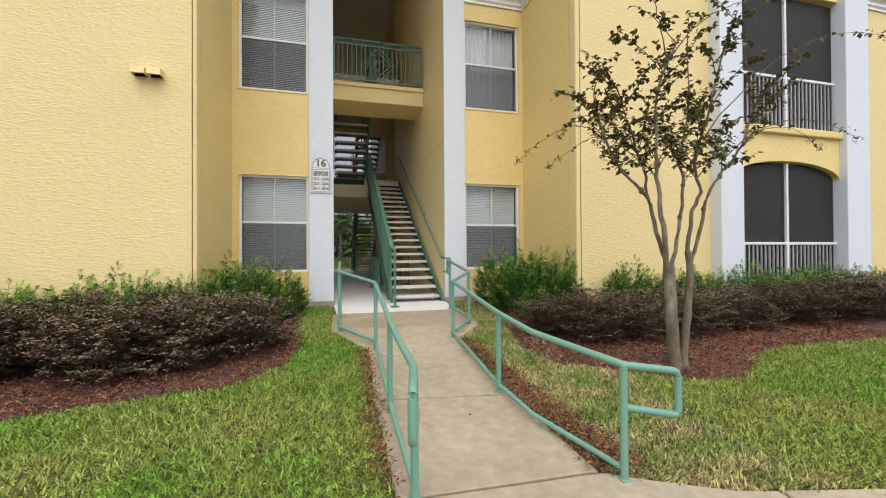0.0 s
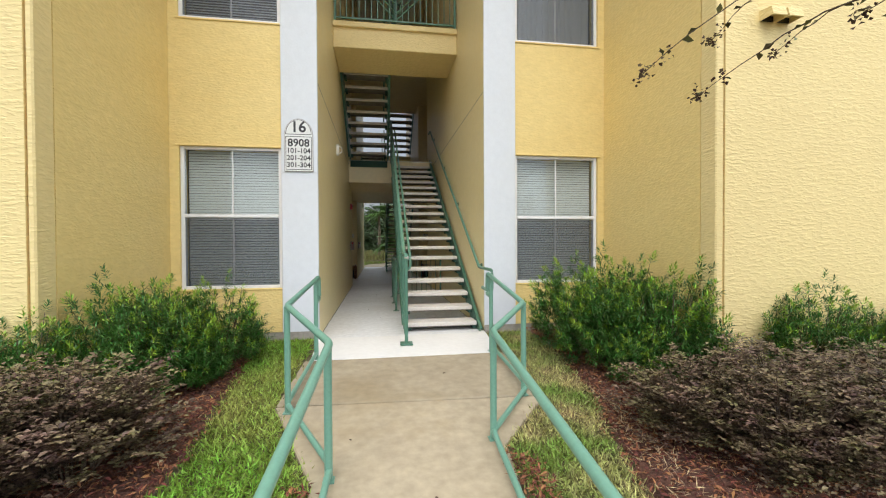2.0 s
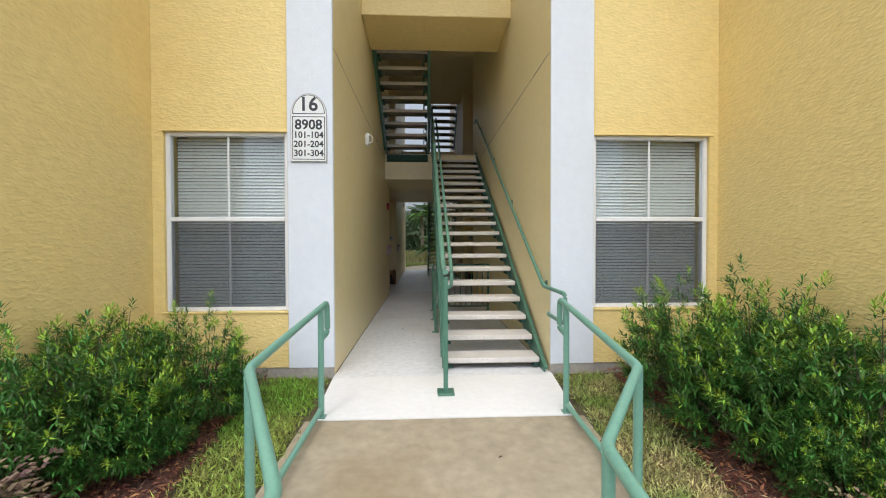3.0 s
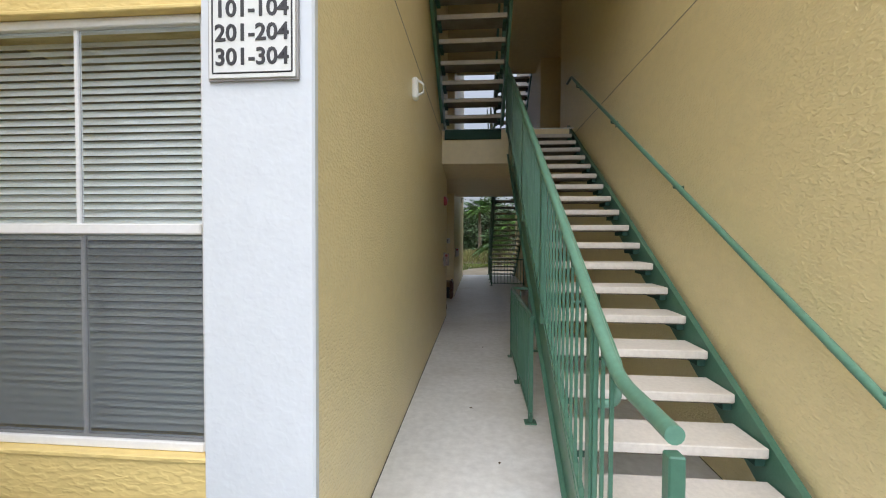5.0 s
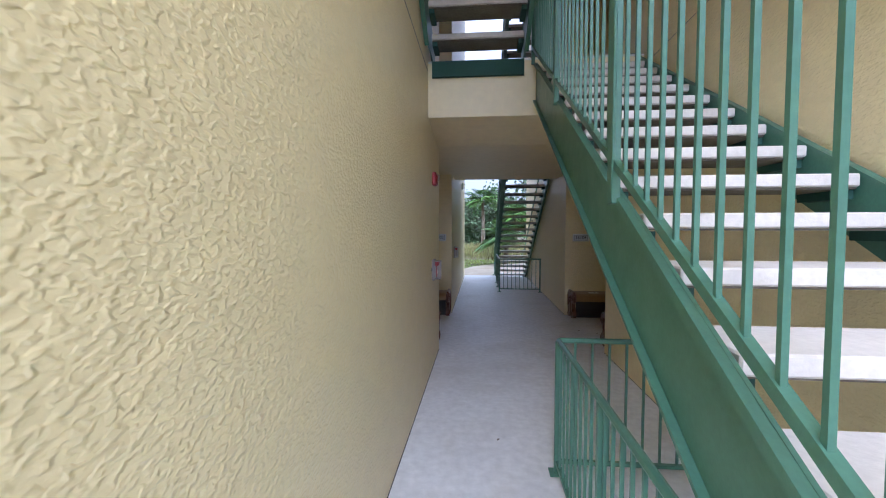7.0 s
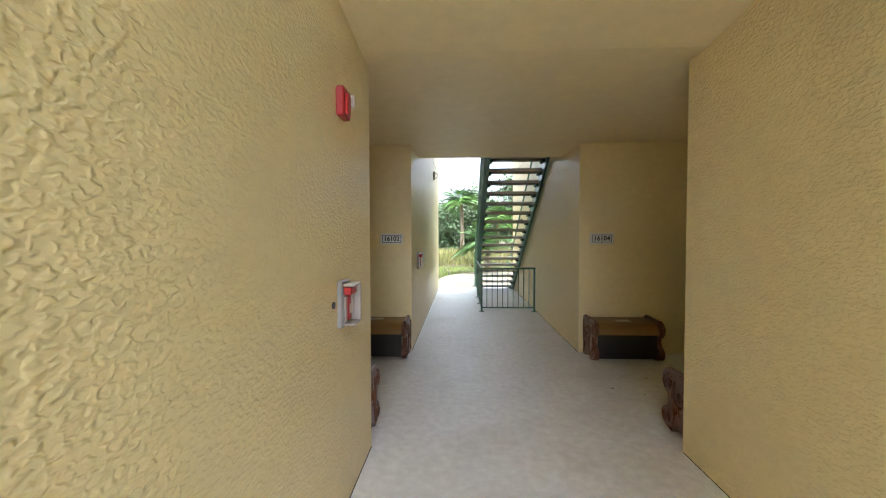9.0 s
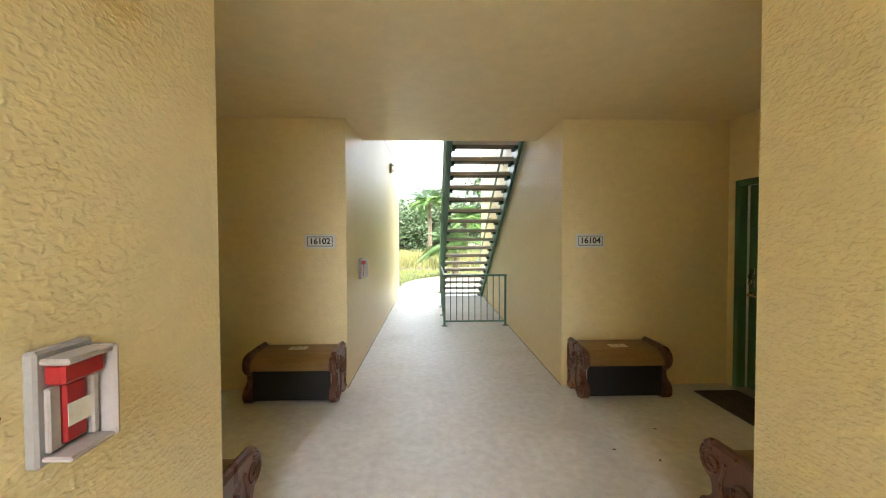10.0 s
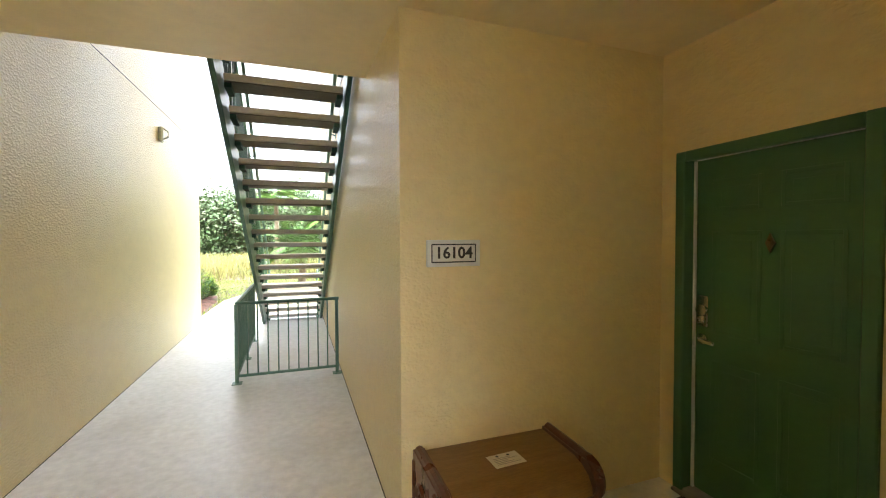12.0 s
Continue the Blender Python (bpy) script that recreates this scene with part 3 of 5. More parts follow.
def window(number, xa, xb, za, zb, curtain=False):
    """A double-hung window: white frame, meeting rail, thin centre bar, glass, blind behind."""
    w = thing(f"window_{number}", "white-framed double-hung window with sheer curtains" if curtain else "white-framed double-hung window with closed slatted blinds", "window", (xa, 8.155, za), kind="structure")
    dx, dz = xb - xa, zb - za
    zm = dz * 0.515
    q = Shape()
    for a, b in (((0.002, 0.03, 0.002), (0.045, 0.10, dz - 0.002)), ((dx - 0.045, 0.03, 0.002), (dx - 0.002, 0.10, dz - 0.002)), ((0.046, 0.03, dz - 0.04), (dx - 0.046, 0.10, dz - 0.002)), ((0.046, 0.03, 0.002), (dx - 0.046, 0.10, 0.04))):
        q.box(a, b, 0.004)
    part("window_frame", q, MULLION, w)
    part("meeting_rail", Shape().box((0.047, 0.022, zm - 0.022), (dx - 0.047, 0.085, zm + 0.022), 0.005), MULLION, w)
    for lo, hi, yy in ((0.042, zm - 0.024, 0.07), (zm + 0.024, dz - 0.042, 0.055)):
        part("glazing_bar", Shape().box((dx / 2 - 0.009, yy - 0.012, lo), (dx / 2 + 0.009, yy + 0.012, hi), 0.003), MULLION, w)
        for a, b in ((0.047, dx / 2 - 0.01), (dx / 2 + 0.01, dx - 0.047)):
            p = part("pane", Shape().box((a, yy - 0.002, lo), (b, yy + 0.002, hi)), GLASS, w)
            p.visible_shadow = False
    # insect screen over the lower sash
    part("screen", Shape().box((0.048, 0.04, 0.042), (dx - 0.048, 0.0415, zm - 0.024)), SCREEN, w, "dark insect screen")
    el, er = (0.03, 0.0) if xa < 0 else (0.0, 0.03)
    part("window_sill", Shape().box((-el, -0.014, -0.022), (dx + er, 0.03, 0.0015), 0.005), STUCCO_GOLD, w)
    part("window_head", Shape().box((-el * 1.3, -0.014, dz - 0.004), (dx + er * 1.3, 0.03, dz + 0.014), 0.004), STUCCO_GOLD, w)
    if curtain:
        q = Shape()
        n = 64
        for k in range(n + 1):
            x = 0.05 + (dx - 0.1) * k / n
            y = 0.17 + 0.028 * math.sin(k * 1.3) + 0.012 * math.sin(k * 0.37)
            q.v += [(x, y, 0.05), (x, y, dz - 0.05)]
        q.f = [(2 * k, 2 * k + 2, 2 * k + 3, 2 * k + 1) for k in range(n)]
        part("curtain", q, CURTAIN, w, smooth=True)
    else:
        q = Shape()
        n = int((dz - 0.06) / 0.034)
        for k in range(n):
            z = 0.03 + k * 0.034
            h = 0.027 if z < zm else 0.0325
            q.add([(0.05, 0.142, z), (dx - 0.05, 0.142, z), (dx - 0.05, 0.163, z + h), (0.05, 0.163, z + h)], [(0, 1, 2, 3)])
        part("blind", q, BLIND, w, fix=False)
    # near-black box paints in the darkness of the unlit room
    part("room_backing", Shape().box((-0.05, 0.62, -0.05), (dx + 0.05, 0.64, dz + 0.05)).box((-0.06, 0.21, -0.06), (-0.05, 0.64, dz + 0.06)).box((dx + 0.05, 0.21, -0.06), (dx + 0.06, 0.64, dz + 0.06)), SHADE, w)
    return w


n = 1
for xa, xb in ((-1.62, -0.408), (2.709, 3.955)):
    for i, (a, b) in enumerate(WIN):
        window(n, xa, xb, a, b, curtain=(i == 1 and xa > 0))
        n += 1


# ---- screened balconies ----
def balcony(z, top, label):
    b = thing("balcony_screen", label, "balcony railing", (7.5, 6.12, z), group="screened balconies")
    w = 2.77
    part("screen", Shape().box((0.003, 0.06, 0), (w - 0.003, 0.062, top)), DARKSCREEN, b, "dark insect screen")
    part("mullion", Shape().box((w / 2 - 0.025, 0.0, 0), (w / 2 + 0.025, 0.055, top), 0.004), MULLION, b, "white aluminium mullion")
    part("top_rail", Shape().box((0.003, 0.0, 1.02), (w / 2 - 0.027, 0.05, 1.07), 0.005).box((w / 2 + 0.027, 0.0, 1.02), (w - 0.003, 0.05, 1.07), 0.005), MULLION, b, "white top rail")
    me = Shape().box((-0.012, 0.01, 0.05), (0.012, 0.034, 1.018)).mesh("picket")
    for k in range(26):
        x = 0.06 + k * 0.106
        if abs(x - w / 2) > 0.04:
            p = part("picket", me, ALU, b)
            p.location = (x, 0, 0)
    return b


balcony(0.1, 2.66, "grey balcony railing with dark screen under an arch")
balcony(3.45, 2.7, "grey balcony railing with dark screen on the upper balcony")


# dark sealant line where the floor meets the walls
q = Shape()
for f, end, xr in ((lambda y: y, NEAR - 0.015, XR), (far, FAR + 0.015, XRF)):
    q.box((XL, f(8.2), 0), (XL + 0.006, end, 0.002)).box((xr - 0.006, f(8.2), 0), (xr, end, 0.002))
structure("trim_floor_joint", q, SHADE, "dark joint line between floor and wall", "joint")


# ---- stairs ----
def flight(label, x0, x1, y0, z0, s, n, guards, flip=False):
    """A steel flight: treads, two channel stringers, picket guards and handrails. s is the way it climbs along y."""
    Y = far if flip else (lambda y: y)
    st = thing("staircase", label, "stairs", (0, 0, 0), group="steel stairs")
    nose = lambda y: z0 + (y - y0) * s * RISE / GO
    y_end = y0 + s * GO * n
    a, b = (Y(0), Y(s * 0.30))
    me = Shape().box((x0 + 0.012, 0, -0.055), (x1 - 0.012, b - a, 0), 0.006).mesh("tread")
    for k in range(n):
        t = part("tread", me, TREAD, st)
        t.location = (0, Y(y0 + s * GO * k), z0 + RISE * k)
    me = Shape().box((x0 + 0.014, (b - a) * 0.06, -0.064), (x1 - 0.014, (b - a) * 0.94, -0.057)).mesh("tread_pan")
    for k in range(n):
        t = part("tread_pan", me, PAN, st, "dull steel pan under the tread")
        t.location = (0, Y(y0 + s * GO * k), z0 + RISE * k)
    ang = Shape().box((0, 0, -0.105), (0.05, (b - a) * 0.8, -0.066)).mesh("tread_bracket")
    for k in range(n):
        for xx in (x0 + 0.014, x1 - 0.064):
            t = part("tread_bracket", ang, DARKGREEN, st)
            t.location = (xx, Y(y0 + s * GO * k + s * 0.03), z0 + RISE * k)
    ya, yb = y0 - s * 0.12, y_end + s * 0.12
    for xx, out, up, dn in ((x0, -1, -0.035, 0.435), (x1, 1, -0.005, 0.30)):
        lowest = z0 - RISE + 0.002
        def outline(top, bottom):
            pts = [(ya, max(lowest, nose(ya) + bottom)), (ya, max(nose(ya) + top, lowest + 0.1)), (yb, nose(yb) + top), (yb, nose(yb) + bottom)]
            if nose(ya) + bottom < lowest:
                yc = y0 + s * (lowest - bottom - z0) * GO / RISE
                pts.append((yc, lowest))
            return [(Y(p), q) for p, q in pts]
        q = Shape().prism(outline(up, -dn), "x", xx, xx + out * 0.012)
        q.prism(outline(up, up - 0.018), "x", xx + out * 0.013, xx + out * 0.042)
        if nose(ya) - dn > lowest:
            q.prism(outline(-dn + 0.018, -dn), "x", xx + out * 0.013, xx + out * 0.042)
        else:
            yc = y0 + s * (lowest + dn - z0) * GO / RISE
            q.prism([(Y(yc), lowest), (Y(yc), lowest + 0.018), (Y(yb), nose(yb) - dn + 0.018), (Y(yb), nose(yb) - dn)], "x", xx + out * 0.013, xx + out * 0.042)
        part("stringer", q, GREEN, st)
    for xx in guards:
        top, low = 1.085, 0.10
        ys, ye = y0 - s * 0.22, y_end - s * 0.02
        path = [(xx, Y(y0 - s * 0.62), nose(ys) + top), (xx, Y(ys), nose(ys) + top), (xx, Y(ye), nose(ye) + top), (xx, Y(ye + s * 0.25), nose(ye) + top)]
        part("top_rail", Shape().tube(rounded(path, 0.12), 0.0245, 14), STAIRRAIL, st, "pipe top rail", True)
        part("bottom_rail", Shape().prism([(Y(ys), nose(ys) + low), (Y(ys), nose(ys) + low + 0.035), (Y(ye), nose(ye) + low + 0.035), (Y(ye), nose(ye) + low)], "x", xx - 0.013, xx + 0.013), GREEN, st)
        h = top - low - 0.045
        me = Shape().box((-0.0068, -0.0068, 0), (0.0068, 0.0068, h)).mesh("picket")
        pitch = 0.1035
        m = int(abs(ye - ys) / pitch)
        for k in range(1, m + 1):
            yy = ys + s * (k * pitch - 0.04)
            p = part("picket", me, GREEN, st)
            p.location = (xx, Y(yy), nose(yy) + low + 0.03)
        for k in range(int((abs(ye - y0) - 0.09) / 1.34) + 1):
            yy = y0 + s * (0.09 + 1.34 * k)
            part("post", Shape().box((xx - 0.018, Y(yy) - 0.032, nose(yy) - 0.06), (xx + 0.018, Y(yy) + 0.032, nose(yy) + top - 0.01), 0.004), GREEN, st)
        # inner handrail on brackets
        xi = xx + (0.10 if xx < (x0 + x1) / 2 else -0.10)
        path = [(xx + 0.012 * (1 if xi > xx else -1), Y(y0 + s * 0.1), nose(y0 + s * 0.1) + 0.68), (xi, Y(y0 + s * 0.1), nose(y0 + s * 0.1) + 0.68), (xi, Y(y0 + s * 0.05), nose(y0 + s * 0.05) + 0.86), (xi, Y(ye), nose(ye) + 0.86)]
        part("handrail", Shape().tube(rounded(path, 0.05), 0.019, 12), STAIRRAIL, st, "", True)
        for k in range(3):
            yy = y0 + s * (0.5 + k * (abs(ye - y0) - 0.8) / 2)
            part("bracket", Shape().tube([(xx, Y(yy), nose(yy) + 0.80), (xi, Y(yy), nose(yy) + 0.80), (xi, Y(yy), nose(yy) + 0.85)], 0.008, 6), GREEN, st)
    return st


GX = 1.145
for flip in (False, True):
    Y = far if flip else (lambda y: y)
    lab = "green steel staircase with pale concrete treads"
    st = flight(lab, 1.19, 2.16 if flip else 2.185, 8.238, 0.122, 1, 19, [GX], flip)
    # newel at the foot of the guard
    part("newel", Shape().box((GX - 0.02, Y(7.62) - 0.02, -0.005), (GX + 0.02, Y(7.62) + 0.02, 1.03), 0.004).box((GX - 0.075, Y(7.62) - 0.075, -0.012), (GX + 0.075, Y(7.62) + 0.075, 0.006), 0.003), GREEN, st)
    if not flip:
        scar = [(9.80, 0.868), (9.84, 0.88), (9.90, 0.874), (9.97, 0.889), (9.985, 0.899), (9.93, 0.897), (9.87, 0.902), (9.82, 0.89)]
        part("rust_scar", Shape().prism(scar, "x", 1.1755, 1.1778), PAN, st, "rust-brown scraped patch")
    # wall handrail with its returned loop
    xw = XRF if flip else XR
    hz = lambda y: 0.965 + (y - 8.2) * 0.604
    path = [(xw - 0.035, 8.06, 0.62), (xw - 0.065, 7.98, 0.62), (xw - 0.065, 7.5, 0.62), (xw - 0.065, 7.5, 0.885), (xw - 0.065, 8.15, 0.885), (xw - 0.065, 13.6, hz(13.6)), (xw - 0.065, 13.9, hz(13.6))]
    rail = thing("wall_handrail", "green pipe handrail fixed to the stair wall", "handrail", (0, 0, 0))
    part("handrail", Shape().tube(rounded([(x, Y(y), z) for x, y, z in path], 0.06), 0.02, 10), STAIRRAIL, rail, "", True)
    for yy in (8.25, 9.95, 11.5, 13.2):
        part("bracket", Shape().tube([(xw - 0.065, Y(yy), hz(yy) - 0.015), (xw - 0.065, Y(yy), hz(yy) - 0.07), (xw - 0.002, Y(yy), hz(yy) - 0.09)], 0.009, 6).box((xw - 0.008, Y(yy) - 0.03, hz(yy) - 0.12), (xw - 0.001, Y(yy) + 0.03, hz(yy) - 0.06), 0.002), GREEN, rail)
    flight("green steel upper staircase seen from underneath", 0.10, 1.04, 13.74, F2 + RISE, -1, 9, [1.06], flip)
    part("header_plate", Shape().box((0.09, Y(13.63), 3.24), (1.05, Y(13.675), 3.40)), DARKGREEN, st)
    flight("green steel upper staircase behind the landing rail", 1.22, 2.16 if flip else 2.185, 11.2, 5.11 + RISE, 1, 9, [1.19], flip)
    # mid landing between the second and third floors
    nm = "far" if flip else "near"
    structure(f"landing_{nm}", Shape().box((XL + 0.001, Y(10.05), 4.67), (XR - 0.001, Y(11.15), 5.10), 0.01).box((XL + 0.001, Y(10.0), 5.02), (XR - 0.001, Y(10.049), 5.115), 0.008), STUCCO, "cream stucco stair landing beam with a ledge", "landing")


def landing_rail(Y):
    """Landing guard: pickets, a band of rings under the top rail and a diamond panel in the middle."""
    r = thing("landing_railing", "green metal railing with ring band and diamond panel", "railing", (0, Y(10.06), 5.115))
    w0, w1 = XL + 0.02, XR - 0.02
    part("top_rail", Shape().box((w0, -0.025, 1.03), (w1, 0.025, 1.06), 0.006), GREEN, r)
    part("bottom_rail", Shape().box((w0, -0.015, 0.06), (w1, 0.015, 0.09), 0.003), GREEN, r)
    part("ring_rail", Shape().box((w0, -0.012, 0.92), (w1, 0.012, 0.94)), GREEN, r)
    for x in (w0 + 0.02, w1 - 0.02):
        part("post", Shape().box((x - 0.02, -0.02, 0), (x + 0.02, 0.02, 1.029), 0.003), GREEN, r)
    q = Shape()
    ring = [(0.043 * math.cos(a), 0.043 * math.sin(a)) for a in (2 * math.pi * k / 12 for k in range(12))]
    for k, (a, b) in enumerate(ring):
        c, d = ring[(k + 1) % 12]
        q.add([(a, -0.006, b), (c, -0.006, d), (c * 0.8, -0.006, d * 0.8), (a * 0.8, -0.006, b * 0.8), (a, 0.006, b), (c, 0.006, d), (c * 0.8, 0.006, d * 0.8), (a * 0.8, 0.006, b * 0.8)], [(0, 1, 2, 3), (7, 6, 5, 4), (0, 4, 5, 1), (2, 6, 7, 3)])
    me = q.mesh("ring")
    n = 22
    for k in range(n):
        p = part("ring", me, GREEN, r)
        p.location = (w0 + 0.09 + k * (w1 - w0 - 0.18) / (n - 1), 0, 0.985)
    me = Shape().box((-0.007, -0.007, 0.09), (0.007, 0.007, 0.92)).mesh("picket")
    for k in range(1, 20):
        x = w0 + (w1 - w0) * k / 20
        p = part("picket", me, GREEN, r)
        p.location = (x, 0, 0)
    c = (XL + XR) / 2
    q = Shape()
    for h in (0.40, 0.28):
        pts = [(c, 0, 0.50 + h), (c + h, 0, 0.50), (c, 0, 0.50 - h), (c - h, 0, 0.50), (c, 0, 0.50 + h)]
        for a, b in zip(pts, pts[1:]):
            q.tube([a, b], 0.011, 6)
    for a in (0, 1, 2, 3):
        dx, dz = ((1, 0), (0, 1), (-1, 0), (0, -1))[a]
        q.tube([(c + dx * 0.1, 0, 0.5 + dz * 0.1), (c + dx * 0.39, 0, 0.5 + dz * 0.39)], 0.009, 6)
    q.tube([(c + 0.1 * math.cos(t), 0, 0.5 + 0.1 * math.sin(t)) for t in (math.pi * k / 8 for k in range(17))], 0.009, 6)
    part("diamond_panel", q, GREEN, r)
    return r


landing_rail(lambda y: y)


def under_guard(Y, xe, zr):
    """The low picket guard that closes off the space below the stairs."""
    r = thing("stair_guard", "green metal guard rail under the stairs", "railing", (0, 0, 0), group="guards under the stairs")
    legs = [(1.12, 10.06), (1.12, 11.03), (1.12, 12.0), (xe, 12.0)]
    q = Shape().tube(rounded([(1.12, Y(9.98), zr), (1.12, Y(12.0), zr), (xe + 0.025, Y(12.0), zr)], 0.02, 2), 0.018, 8)
    part("top_rail", q, GREEN, r, "", True)
    part("bottom_rail", Shape().box((1.107, Y(10.0), 0.07), (1.133, Y(11.985), 0.095)).box((1.107, Y(11.987), 0.07), (xe + 0.02, Y(12.013), 0.095)), GREEN, r)
    for x, y in legs:
        part("post", Shape().box((x - 0.018, Y(y) - 0.018, 0.001), (x + 0.018, Y(y) + 0.018, zr - 0.01), 0.003).box((x - 0.05, Y(y) - 0.05, 0), (x + 0.05, Y(y) + 0.05, 0.008), 0.002), GREEN, r)
    me = Shape().box((-0.007, -0.007, 0.095), (0.007, 0.007, zr - 0.015)).mesh("picket")
    for k in range(1, 19):
        p = part("picket", me, GREEN, r)
        p.location = (1.12, Y(10.06 + k * 0.102), 0)
    for k in range(1, 10):
        p = part("picket", me, GREEN, r)
        p.location = (1.12 + k * (xe - 1.12) / 10, Y(12.0), 0)
    return r


under_guard(lambda y: y, 2.215, 0.90)
under_guard(far, 2.172, 0.872)


# ---- ramp handrails ----
def ramp_rail(label, top, base, posts, end):
    """Pipe rail with a lower pipe near the ground, flanged posts and looped ends."""
    r = thing("ramp_handrail", label, "handrail", (0, 0, 0), group="ramp handrails")
    part("top_rail", Shape().tube(rounded(top, 0.05), 0.024, 10), RAILGREEN, r, "", True)
    part("low_rail", Shape().tube(rounded(base, 0.05), 0.02, 10), RAILGREEN, r, "", True)
    for x, y, zt in posts:
        g0 = grade(y)
        part("post", Shape().tube([(x, y, g0 - 0.02), (x, y, zt)], 0.024, 10), RAILGREEN, r, "", True)
        part("post_flange", Shape().box((x - 0.034, y - 0.034, g0 - 0.004), (x + 0.034, y + 0.034, g0 + 0.008), 0.002), RAILGREEN, r)
    return r


low = lambda pts: [(x, y, grade(y) + 0.065) for x, y in pts]
ramp_rail("sea-green pipe handrail with a closed loop end on the walkway edge",
          [(0.47, 2.33, 0.08), (0.37, 1.92, 0.08), (0.37, 1.92, 0.335), (0.46, 2.33, 0.335), (0.465, 2.95, 0.375), (0.47, 3.42, 0.43), (0.53, 5.14, 0.625), (0.11, 5.97, 0.735), (0.15, 7.38, 0.845), (0.15, 7.4, 0.60), (0.145, 7.2, 0.585)],
          low([(0.46, 2.33), (0.47, 3.42), (0.53, 5.12), (0.10, 5.99), (0.145, 7.2)]),
          [(0.46, 2.33, 0.335), (0.47, 3.42, 0.42), (0.525, 5.08, 0.615), (0.11, 5.97, 0.73), (0.145, 7.2, 0.825)], None)
ramp_rail("sea-green pipe handrail with a closed loop end beside the lawn",
          [(1.77, 2.19, 0.02), (2.2, 2.2, -0.08), (2.2, 2.2, 0.21), (1.77, 2.19, 0.285), (1.545, 2.98, 0.36), (1.51, 3.57, 0.43), (1.61, 5.41, 0.60), (2.05, 6.01, 0.70), (2.09, 7.34, 0.86), (2.09, 7.36, 0.62), (2.09, 7.2, 0.6)],
          low([(1.77, 2.19), (1.545, 2.98), (1.51, 3.57), (1.6, 5.36), (2.1, 6.05), (2.1, 7.2)]),
          [(1.77, 2.19, 0.285), (1.51, 3.57, 0.43), (1.605, 5.38, 0.595), (2.06, 6.03, 0.70), (2.095, 7.2, 0.84)], None)


# ---- doors ----
def apartment_door(number, m):
    """A six-panel door in a deep green frame. Local: x along the wall, y into the wall, z up."""
    d = thing(f"door_{number}", "closed dark green six-panel apartment door in green frame", "door", kind="structure")
    d.matrix_world = m
    w, h = 0.95, 2.08
    q = Shape()
    for a, b in (((0, -0.022, 0), (0.062, 0.0, h)), ((w - 0.062, -0.022, 0), (w, 0.0, h)), ((0.062, -0.022, h - 0.062), (w - 0.062, 0.0, h))):
        q.box(a, b, 0.006)
    for a, b in (((0.012, 0.001, 0), (0.05, 0.16, h - 0.012)), ((w - 0.05, 0.001, 0), (w - 0.012, 0.16, h - 0.012)), ((0.05, 0.001, h - 0.05), (w - 0.05, 0.16, h - 0.012))):
        q.box(a, b, 0.004)
    part("door_frame", q, DOOR, d)
    leaf = part("door_leaf", Shape().box((0.068, 0.085, 0.022), (w - 0.055, 0.13, h - 0.055), 0.004), DOOR, d)
    for x0, x1 in ((0.165, 0.435), (0.525, 0.795)):
        for z0, z1 in ((0.24, 0.84), (1.0, 1.60), (1.72, 1.90)):
            p = Shape()
            for a, b in (((x0, 0.0815, z0), (x0 + 0.02, 0.0845, z1)), ((x1 - 0.02, 0.0815, z0), (x1, 0.0845, z1)), ((x0 + 0.02, 0.0815, z0), (x1 - 0.02, 0.0845, z0 + 0.02)), ((x0 + 0.02, 0.0815, z1 - 0.02), (x1 - 0.02, 0.0845, z1)), ((x0 + 0.05, 0.0825, z0 + 0.05), (x1 - 0.05, 0.0845, z1 - 0.05))):
                p.box(a, b, 0.0025)
            part("panel", p, DOOR, leaf)
    part("weather_strip", Shape().box((0.052, 0.07, 0.022), (0.066, 0.084, h - 0.055)).box((0.07, 0.072, h - 0.054), (w - 0.056, 0.084, h - 0.0505)), TRIM, d, "white weather strip along the frame")
    part("threshold", Shape().box((0.01, -0.05, 0), (w - 0.01, 0.16, 0.02), 0.006), BASE, d, "pale worn threshold")
    lock = part("deadbolt", Shape().tube([(0.115, 0.084, 1.13), (0.115, 0.058, 1.13)], 0.034, 16).box((0.085, 0.074, 1.03), (0.145, 0.084, 1.215), 0.008).box((0.09, 0.05, 1.05), (0.14, 0.073, 1.10), 0.008), STEEL, leaf, "metal deadbolt", True)
    part("lever_handle", Shape().tube([(0.115, 0.084, 0.955), (0.115, 0.07, 0.955)], 0.033, 16).tube(rounded([(0.115, 0.075, 0.955), (0.115, 0.03, 0.955), (0.215, 0.03, 0.95)], 0.02), 0.012, 8), STEEL, leaf, "metal lever handle", True)
    k = Shape()
    k.prism([(0.48, 1.485), (0.503, 1.535), (0.48, 1.585), (0.457, 1.535)], "y", 0.073, 0.0845).tube([(0.48, 0.07, 1.535), (0.48, 0.066, 1.535)], 0.011, 12)
    part("door_viewer", k, BRASS, leaf, "tarnished brass diamond viewer plate")
    return d


apartment_door(1, Matrix.Translation((3.957, 17.171, 0)) @ Matrix.Rotation(radians(-90), 4, "Z"))
# its mirror twin: hinge and latch the other way round
m = Matrix(((0, -1, 0, -1.66), (-1, 0, 0, 17.171), (0, 0, 1, 0), (0, 0, 0, 1)))
apartment_door(2, m)

